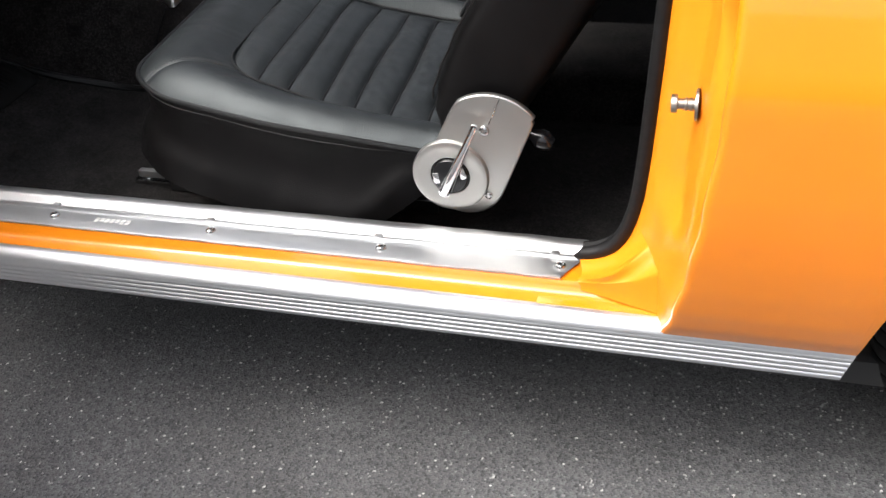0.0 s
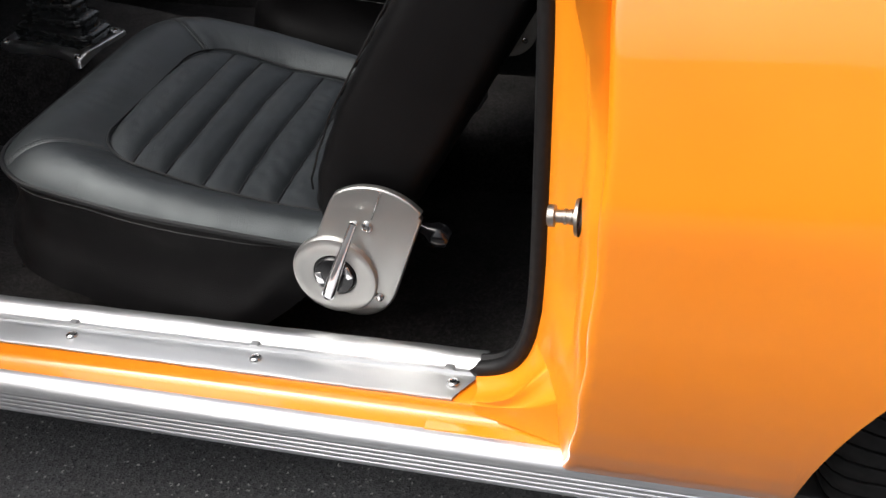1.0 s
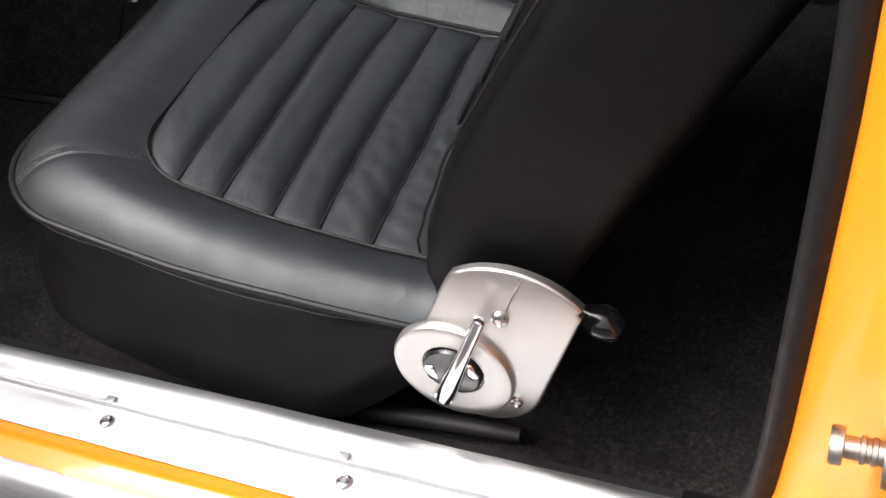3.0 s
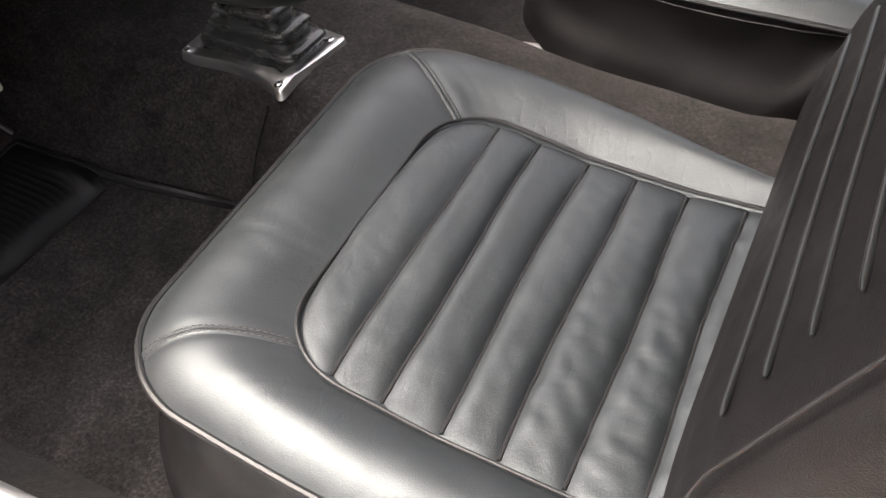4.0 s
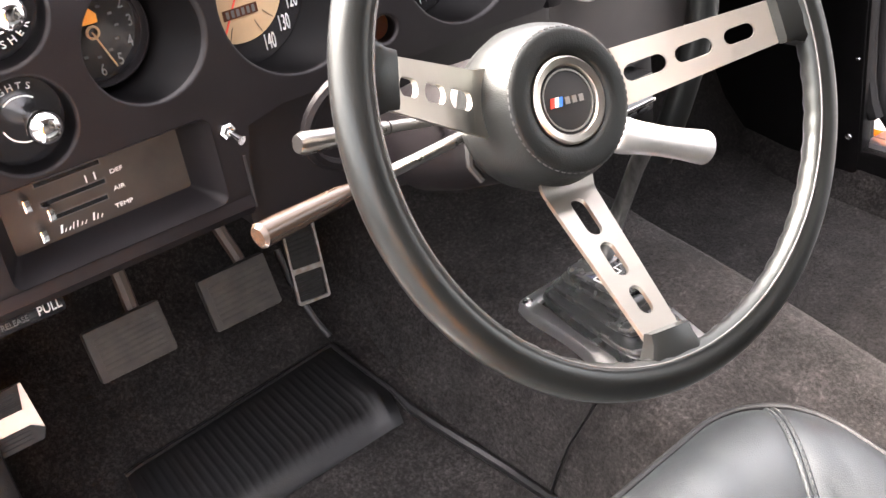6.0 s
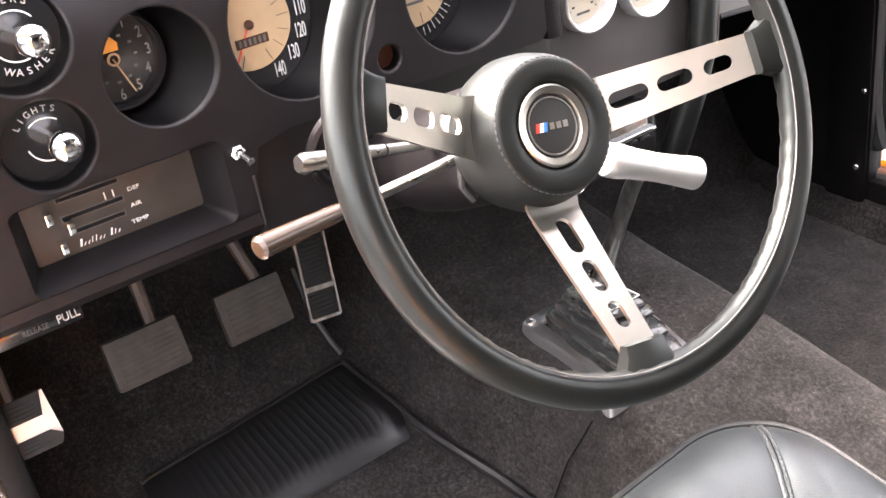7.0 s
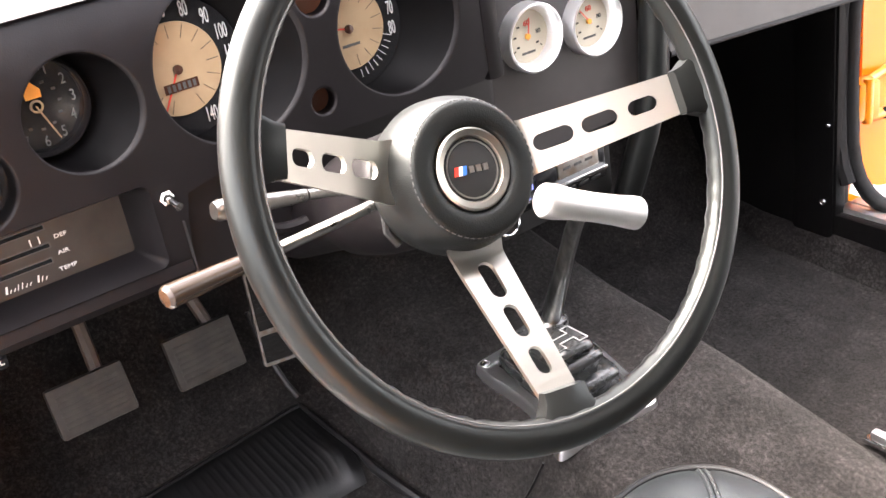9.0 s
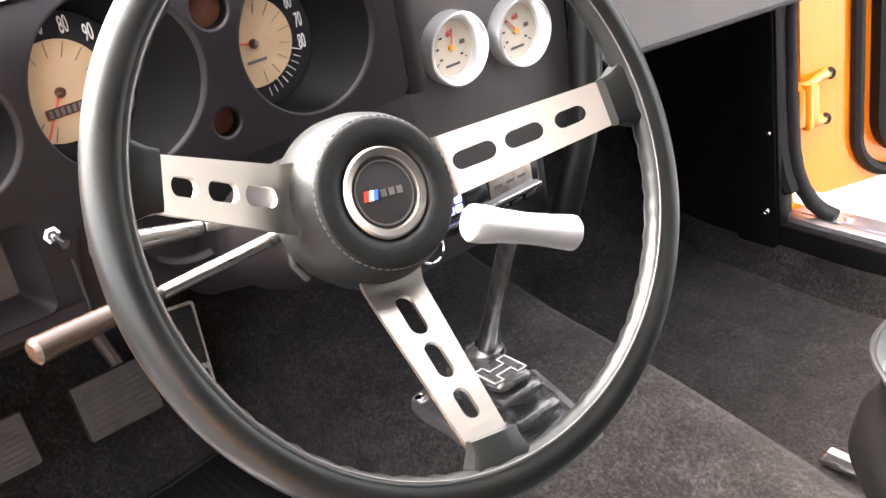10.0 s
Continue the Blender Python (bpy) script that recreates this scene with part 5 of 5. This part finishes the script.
trim = plate_bm(round_rect(-0.0215, 0.0215, -0.058, 0.058, 0.004), [round_rect(-0.0187, 0.0187, -0.0145, 0.0545, 0.002), round_rect(-0.0187, 0.0187, -0.0545, -0.0205, 0.002)], mg @ Matrix.Translation((0, 0, 0.0015)), 0.004)
part("trim", trim, M_STEEL, gas, "bright metal pedal trim", smooth=False)
for k in range(18):
    yy = -0.050 + 0.0055 * k
    if -0.022 < yy < -0.010:
        continue
    part("rib", box_bm(-0.0175, 0.0175, yy, yy + 0.0028, -0.002, 0.0006, m=mg), M_RUBBER, gas)
part("arm", tube_bm([mg @ Vector((0, 0.03, -0.012)), (-1.26, 0.43, 0.60), (-1.33, 0.43, 0.70)], 0.006, 8), M_RUST, gas)
park = thing("parking_brake_pedal", "black parking brake pedal with bright metal cap", "pedal", "foot pedals")
mk = face_dash(-1.045, 0.066, 0.556) @ Matrix.Rotation(radians(-24), 4, "X")
part("pad", box_bm(-0.033, 0.033, -0.026, 0.026, -0.014, -0.003, 0.003, m=mk), M_RUBBER, park)
part("cap", plate_bm([(-0.033, 0.026), (-0.036, -0.019), (0.036, -0.019), (0.033, 0.026)], [], mk, 0.004), M_BRUSHED, park, "bright metal cap", smooth=False)
part("upper_pad", plate_bm([(-0.030, 0.026), (-0.025, 0.004), (0.025, 0.004), (0.030, 0.026)], [], mk @ Matrix.Translation((0, 0, 0.003)), 0.004), M_RUBBER, park, smooth=False)
part("lower_pad", plate_bm([(-0.026, -0.012), (-0.036, -0.019), (-0.031, -0.028), (0.031, -0.028), (0.036, -0.019), (0.026, -0.012)], [], mk @ Matrix.Translation((0, 0, 0.003)), 0.006), M_RUBBER, park, smooth=False)
for yy in (0.0075, 0.0115, 0.0155, 0.0195, -0.0165, -0.0205, -0.0245):
    part("rib", box_bm(-0.024, 0.024, yy - 0.0009, yy + 0.0009, 0.002, 0.0042, m=mk), M_RUBBER, park, smooth=False)
part("arm", tube_bm([mk @ Vector((0, 0.01, -0.012)), (-1.10, 0.07, 0.66), (-1.15, 0.08, 0.74)], 0.008, 8), M_RUST, park)

# ---- steering column and wheel ----
TILT_W = radians(23)
CW = Vector((-0.6375, 0.4366, 0.8378))
NW = Vector((math.cos(TILT_W), 0, math.sin(TILT_W)))
UPW = Vector((-math.sin(TILT_W), 0, math.cos(TILT_W)))
MW0 = Matrix(((0, UPW.x, NW.x, CW.x), (1, UPW.y, NW.y, CW.y), (0, UPW.z, NW.z, CW.z), (0, 0, 0, 1)))
MW = MW0 @ Matrix.Rotation(radians(-9.0), 4, "Z")

column = thing("steering_column", "black steering column with two chrome stalks", "steering column")
part("shroud", lathe_bm([(0.034, -0.118), (0.042, -0.125), (0.047, -0.14), (0.048, -0.20), (0.045, -0.24), (0.036, -0.27), (0.036, -0.40)], MW0, 36), M_DASH, column)
part("ignition_lock", lathe_bm([(0.012, 0), (0.012, 0.02), (0.009, 0.022), (0, 0.022)], Matrix.Translation((-0.775, 0.492, 0.810)) @ Matrix.Rotation(radians(70), 4, "Y"), 16), M_CHROME, column)
s1 = part("stalk", tube_bm([(-0.772, 0.405, 0.795), (-0.775, 0.352, 0.806)], 0.0042, 10), M_STALK, column, "chrome indicator stalk")
part("stalk_grip", tube_bm([(-0.776, 0.350, 0.806), (-0.773, 0.312, 0.815), (-0.770, 0.283, 0.822), (-0.7695, 0.279, 0.823)], [0.005, 0.0066, 0.0078, 0.006], 16), M_STALK, s1)
s2 = part("stalk", tube_bm([(-0.738, 0.385, 0.796), (-0.742, 0.300, 0.791)], 0.0045, 10), M_STALK, column, "chrome stalk with a thick brown grip")
part("stalk_grip", tube_bm([(-0.742, 0.302, 0.791), (-0.738, 0.285, 0.793), (-0.724, 0.235, 0.799), (-0.719, 0.219, 0.801), (-0.7185, 0.217, 0.801)], [0.0045, 0.0064, 0.0078, 0.0081, 0.006], 18), M_GRIP, s2)
part("key_ring", lathe_bm([(0.011, 0.0008), (0.012, 0), (0.011, -0.0008), (0.010, 0)], Matrix.Translation((-0.74, 0.50, 0.735)) @ Matrix.Rotation(radians(80), 4, "Y"), 24), M_CHROME, column)
ring = [(-0.872 + 0.012 * math.sin(radians(a)), 0.386 + 0.050 * math.cos(radians(a)), 0.778 + 0.042 * math.sin(radians(a))) for a in range(95, 281, 8)]
part("column_collar", tube_bm(ring, 0.0055, 8), M_DASH, column, "black collar round the column")
part("clip", tube_bm([(-0.745, 0.395, 0.785), (-0.742, 0.392, 0.770), (-0.738, 0.398, 0.758)], 0.0032, 8), M_DARK, column)

sw = thing("steering_wheel", "three spoke steering wheel with black padded rim", "steering wheel")
R, rt = 0.1803, 0.0118
rows = []
for i in range(160):
    a = 2 * math.pi * i / 160
    row = []
    for k in range(20):
        b = 2 * math.pi * k / 20
        r = rt * (1 + 0.05 * math.cos(2 * b))
        if math.cos(b) < -0.2 and math.sin(b) < 0.6:
            grip = 0.5 + 0.5 * math.sin(a * 62)
            r *= 1 - 0.10 * grip
        if 0.1 < abs(math.sin(b)) and abs(b - math.radians(130)) < 0.18:
            r *= 0.95
        row.append(MW @ Vector(((R + r * math.cos(b)) * math.cos(a), (R + r * math.cos(b)) * math.sin(a), r * math.sin(b))))
    rows.append(row)
rim = part("rim", grid_bm(rows, close_u=True, close_v=True), M_RIM, sw, "black padded rim with finger grips")
line = [MW @ Vector(((R - 0.0090) * math.cos(2 * math.pi * i / 160), (R - 0.0090) * math.sin(2 * math.pi * i / 160), 0.0092)) for i in range(161)]
part("seam", tube_bm(line, 0.0007, 5), M_STITCH, rim)


def spoke(angle):
    """A drilled flat spoke that dips from the rim to the hub."""
    q = MW @ Matrix.Rotation(radians(angle), 4, "Z")
    r0, z0, r1, z1 = 0.050, -0.0765, 0.1595, -0.0046
    length = math.hypot(r1 - r0, z1 - z0)
    dip = math.atan2(z1 - z0, r1 - r0)
    q = q @ Matrix.Translation((r0, 0, z0)) @ Matrix.Rotation(-dip, 4, "Y")
    a, b = 0.0212, 0.0143
    out = [(0.0142, -a + 0.0004), (length + 0.012, -b), (length + 0.012, b), (0.0142, a - 0.0004)]
    holes = [stadium(length * f, 0, length * l, 0.0125 - 0.0008 * k) for k, (f, l) in enumerate(((0.255, 0.235), (0.525, 0.205), (0.775, 0.165)))]
    bm = plate_bm(out, holes, q, 0.0032)
    s = part("spoke", bm, M_SPOKE, sw, "drilled satin steel spoke", smooth=False)
    m = MW @ Matrix.Rotation(radians(angle), 4, "Z")
    # flat foot bent under the hub pad
    rows = []
    for r, z, w in ((0.044, -0.0738, 0.0228), (0.0550, -0.0738, 0.0221), (0.0585, -0.0733, 0.0214), (0.0608, -0.0724, 0.0210), (0.0625, -0.0714, 0.0207)):
        rows.append([m @ Vector((r, w * sx, z + sz)) for sx, sz in ((-1, 0), (-1, 0.0032), (1, 0.0032), (1, 0))])
    part("spoke_foot", grid_bm(rows, close_v=True, caps=True), M_SPOKE, s)
    rows = []
    for r, w, h in ((0.153, 0.0160, 0.004), (0.160, 0.0170, 0.0060), (0.167, 0.0200, 0.0072), (0.175, 0.0235, 0.0072)):
        rows.append([m @ Vector((r, w * sx, h * sz - 0.002)) for sx, sz in ((-1, -1), (-1, 0.7), (-0.8, 1), (0.8, 1), (1, 0.7), (1, -1))])
    part("socket", grid_bm(rows, close_v=True, caps=True), M_RIM, s)


for angle in (269.3, 270.0 - 101.5, 270.0 + 97.4):
    spoke(angle)
hub = part("hub_pad", lathe_bm([(0.030, -0.118), (0.046, -0.114), (0.0540, -0.104), (0.0572, -0.090), (0.0562, -0.074), (0.0530, -0.060), (0.0498, -0.0520), (0.0478, -0.0490), (0.0462, -0.0482), (0.0445, -0.0478), (0.0380, -0.0475), (0.0335, -0.0483), (0.0308, -0.0502), (0.0296, -0.0530), (0, -0.0545)], MW, 80), M_HUB, sw, "black padded leather hub with stitched edge")
for rr, zz in ((0.0484, -0.0497),):
    for k in range(60):
        a0, a1 = 2 * math.pi * k / 60, 2 * math.pi * (k + 0.62) / 60
        part("stitch", tube_bm([MW @ Vector((rr * math.cos(a), rr * math.sin(a), zz)) for a in (a0, (a0 + a1) / 2, a1)], 0.00055, 5), M_STITCH, hub)
badge = part("badge_ring", lathe_bm([(0.0294, -0.0535), (0.0292, -0.0495), (0.0278, -0.0484), (0.0236, -0.0496), (0.0226, -0.0515), (0.0224, -0.0540)], MW, 64), M_SPOKE, sw, "satin silver badge ring")
part("badge_disc", lathe_bm([(0.0226, -0.0522), (0.0215, -0.0517), (0, -0.0515)], MW, 48), M_DARK, badge)
part("badge_line", lathe_bm([(0.0208, -0.0518), (0.0207, -0.0510), (0.0197, -0.0510), (0.0196, -0.0518)], MW, 64), M_SPOKE, badge)
for k, mt_ in enumerate((M_RED, M_WHITE, M_BLUE)):
    x = -0.0145 + 0.0032 * k
    part("stripe", plate_bm([(x - 0.001, -0.0032), (x + 0.0022, -0.0032), (x + 0.0038, 0.0032), (x + 0.0006, 0.0032)], [], MW @ Matrix.Translation((0, 0, -0.0507)), 0.0008), mt_, badge, smooth=False)
for k in range(3):
    part("letter_bar", box_bm(-0.0030 + 0.0058 * k, 0.0010 + 0.0058 * k, -0.0024, 0.0024, -0.0515, -0.0507, m=MW), M_STEEL, badge, smooth=False)

# ---- gear shifter ----
shifter = thing("gear_shifter", "floor shifter with cast T handle and pleated rubber boot", "gear shifter")
out = [(-0.984, 0.600), (-0.970, 0.594), (-0.905, 0.597), (-0.856, 0.592), (-0.829, 0.582), (-0.817, 0.574), (-0.806, 0.577), (-0.790, 0.68), (-0.791, 0.699), (-0.817, 0.703), (-0.97, 0.735), (-0.982, 0.728)]
for _ in range(3):
    out = [p for k in range(len(out)) for p in ((lerp(out[k - 1][0], out[k][0], 0.25), lerp(out[k - 1][1], out[k][1], 0.25)), (lerp(out[k - 1][0], out[k][0], 0.75), lerp(out[k - 1][1], out[k][1], 0.75)))]
rows = []
for k, (x, y) in enumerate(out):
    (ax_, ay_), (bx_, by_) = out[k - 2], out[(k + 2) % len(out)]
    l = math.hypot(bx_ - ax_, by_ - ay_)
    nx, ny = -(by_ - ay_) / l, (bx_ - ax_) / l
    row = []
    for d, h in ((-0.002, -0.010), (0.0, -0.003), (0.0008, 0.0006), (0.0022, 0.0016), (0.0175, 0.0016), (0.0190, 0.0010), (0.0198, -0.003)):
        px, py = x + nx * d, y + ny * d
        row.append((px, py, tunnel_top(px) + 0.006 + h - max(0, 0.600 - py) * 0.40))
    rows.append(row)
base = part("base_plate", grid_bm(rows, close_u=True), M_SATIN, shifter, "chrome shifter bezel")
for x, y in ((-0.972, 0.606), (-0.818, 0.586), (-0.808, 0.685), (-0.968, 0.724)):
    bolt("screw", (x, y, tunnel_top(x) + 0.006 - max(0, 0.600 - y) * 0.40), (0, 0, 1), 0.007, base)
rows = []
tiers = [(-0.004, 0.004), (0.004, 0.002)]
for k in range(3):
    h0 = 0.006 + 0.0275 * k
    tiers += [(h0, 0.011), (h0 + 0.006, 0.0085), (h0 + 0.012, 0.002), (h0 + 0.0150, 0.0), (h0 + 0.0185, 0.0), (h0 + 0.0210, 0.0012), (h0 + 0.0225, 0.0045), (h0 + 0.0232, 0.0105)]
tiers += [(0.0880, 0.0110), (0.0900, 0.0030), (0.0930, 0.0010), (0.0960, 0.0015), (0.0985, 0.0045)]
for h, cut in tiers:
    f = max(0.0, h) / 0.0985
    x0, x1 = lerp(-0.962, -0.886, f) + cut, lerp(-0.799, -0.809, f) - cut
    y0, y1 = lerp(0.603, 0.588, f) + cut, lerp(0.700, 0.634, f) - cut
    cx, cy = (x0 + x1) / 2, (y0 + y1) / 2
    row = []
    for k in range(44):
        a = 2 * math.pi * (k + 0.5) / 44
        ca, sa = math.cos(a), math.sin(a)
        px = abs(ca) ** 0.34 * (1 if ca > 0 else -1) * (x1 - x0) / 2
        py = abs(sa) ** 0.34 * (1 if sa > 0 else -1) * (y1 - y0) / 2
        row.append((cx + px, cy + py, 0.434 + h + 0.20 * (-0.85 - cx - px) * (1 - f)))
    rows.append(row)
boot = part("boot", grid_bm(rows, close_v=True, caps=True), M_BOOT, shifter, "glossy pleated black rubber boot")
mh = Matrix.Translation((-0.830, 0.611, 0.5328))
letter = [(-0.015, -0.019), (0.015, -0.019), (0.015, -0.009), (0.005, -0.009), (0.005, 0.009), (0.015, 0.009), (0.015, 0.019), (-0.015, 0.019), (-0.015, 0.009), (-0.005, 0.009), (-0.005, -0.009), (-0.015, -0.009)]
part("shift_pattern", plate_bm(letter, [], mh @ Matrix.Translation((0, 0, 0.0012)), 0.0012), M_BOOT, boot, smooth=False)
part("pattern_outline", tube_bm([mh @ Vector((x, y, 0.0012)) for x, y in letter + letter[:1]], 0.0008, 6), M_PRINT, boot, "pale outlined letter shape")
stem = [(-0.872, 0.628, 0.525), (-0.852, 0.624, 0.565), (-0.829, 0.620, 0.61), (-0.804, 0.616, 0.66), (-0.783, 0.613, 0.695)]
part("stem", tube_bm(stem, [0.0105, 0.0095, 0.008, 0.008, 0.008], 14), M_STEM, shifter, "dull scratched steel shifter stem")
part("stem_collar", lathe_bm([(0.020, -0.004), (0.019, 0.004), (0.014, 0.007), (0.0095, 0.009)], Matrix.Translation((-0.872, 0.628, 0.530)), 20), M_BOOT, boot)
a, b = Vector((-0.783, 0.569, 0.716)), Vector((-0.766, 0.672, 0.667))
hp = [a.lerp(b, t) for t in (0.0, 0.015, 0.12, 0.28, 0.5, 0.7, 0.86, 0.915, 0.93)]
part("handle", tube_bm(hp, [0.0142, 0.0155, 0.0158, 0.0140, 0.0132, 0.0140, 0.0153, 0.0155, 0.0140], 20), M_HANDLE, shifter, "cast aluminium T handle")

# ---- passenger doorway: pillar, hinge, open door ----
pillar = thing("hinge_pillar", "orange painted front door pillar behind a black seal", "door pillar")
part("pillar_face", box_bm(-1.16, -1.062, 1.352, 1.42, 0.30, 1.0, 0.012), M_PAINT, pillar)
part("kick_cover", box_bm(-1.10, -1.024, 1.312, 1.356, 0.262, 0.95, 0.008), M_VINYL_SIDE, pillar, "black kick panel edge")
bolt("screw", (-1.034, 1.311, 0.485), (0, -1, 0), 0.004, pillar)
bolt("screw", (-1.041, 1.311, 0.358), (0, -1, 0), 0.006, pillar)
part("sill_trim", box_bm(-1.03, -0.05, 1.316, 1.3335, 0.255, 0.338, 0.004), M_VINYL_SIDE, pillar, "black vinyl inner sill trim")
seal2 = thing("door_seal", "black rubber door seal on the far pillar", "door seal")
pts = [(-0.958, 1.364, 0.3475), (-0.976, 1.361, 0.3535), (-0.992, 1.357, 0.366), (-1.006, 1.353, 0.388), (-1.015, 1.351, 0.415), (-1.021, 1.350, 0.45), (-1.025, 1.350, 0.55), (-1.024, 1.350, 0.65), (-1.012, 1.350, 0.75), (-0.99, 1.35, 0.85)]
part("seal_bulb", tube_bm(pts, 0.0125, 10), M_SEAL, seal2)
part("seal_lip", tube_bm([(x - 0.008, y - 0.018, z) for x, y, z in pts[3:]], 0.013, 8), M_SEAL, seal2)

def corner_outline(x0, z0, r, x1=1.1, z1=1.0):
    return [(x1, z0)] + [(x0 + r - r * math.sin(radians(90 * k / 8)), z0 + r - r * math.cos(radians(90 * k / 8))) for k in range(9)] + [(x0, z1), (x1, z1)]


def build_door(label, hinge_at, opening, side):
    """An open door; side is +1 on the far side of the car and -1 on the near side."""
    q = Matrix.Translation(hinge_at) @ Matrix.Rotation(radians(opening * side), 4, "Z") @ Matrix.Diagonal((1, side, 1, 1))

    def plane(off):
        return q @ Matrix(((1, 0, 0, 0), (0, 0, -1, -off), (0, 1, 0, 0), (0, 0, 0, 1)))

    t = part("door", plate_bm(corner_outline(0.0, 0.335, 0.05), [], plane(0.0), 0.13), M_PAINT, car, label)
    part("inner_panel", plate_bm(corner_outline(0.124, 0.368, 0.07), [], plane(0.022), 0.022), M_VINYL_SIDE, t, "black inner door panel")
    line = [plane(0.006) @ Vector((x, z, 0)) for x, z in corner_outline(0.096, 0.345, 0.075)[:-1]]
    part("edge_seal", tube_bm(line, 0.011, 8), M_SEAL, t)
    h = part("hinge", box_bm(-0.026, 0.012, -0.032, 0.004, 0.468, 0.530, 0.007, m=q), M_PAINT, t)
    part("hinge_pin", tube_bm([q @ Vector((-0.008, -0.028, 0.464)), q @ Vector((-0.008, -0.028, 0.535))], 0.008, 14), M_PAINT, h)
    for x, z0, z1 in ((0.040, 0.470, 0.462), (0.048, 0.527, 0.532)):
        part("hinge_arm", tube_bm([q @ Vector((-0.005, -0.020, z0)), q @ Vector((x * 0.6, -0.008, z1)), q @ Vector((x, 0.0, z1))], [0.007, 0.007, 0.010], 10), M_PAINT, h)
        bolt("bolt", q @ Vector((x, -0.006, z1)), q.to_3x3() @ Vector((0, -1, 0)), 0.0095, t, M_RUBBER)
    return t


build_door("open orange passenger door with black inner panel and seal", (-1.048, 1.412, 0), 70, 1)
build_door("open orange driver door with black inner panel and seal", (-1.062, -0.055, 0), 80, -1)
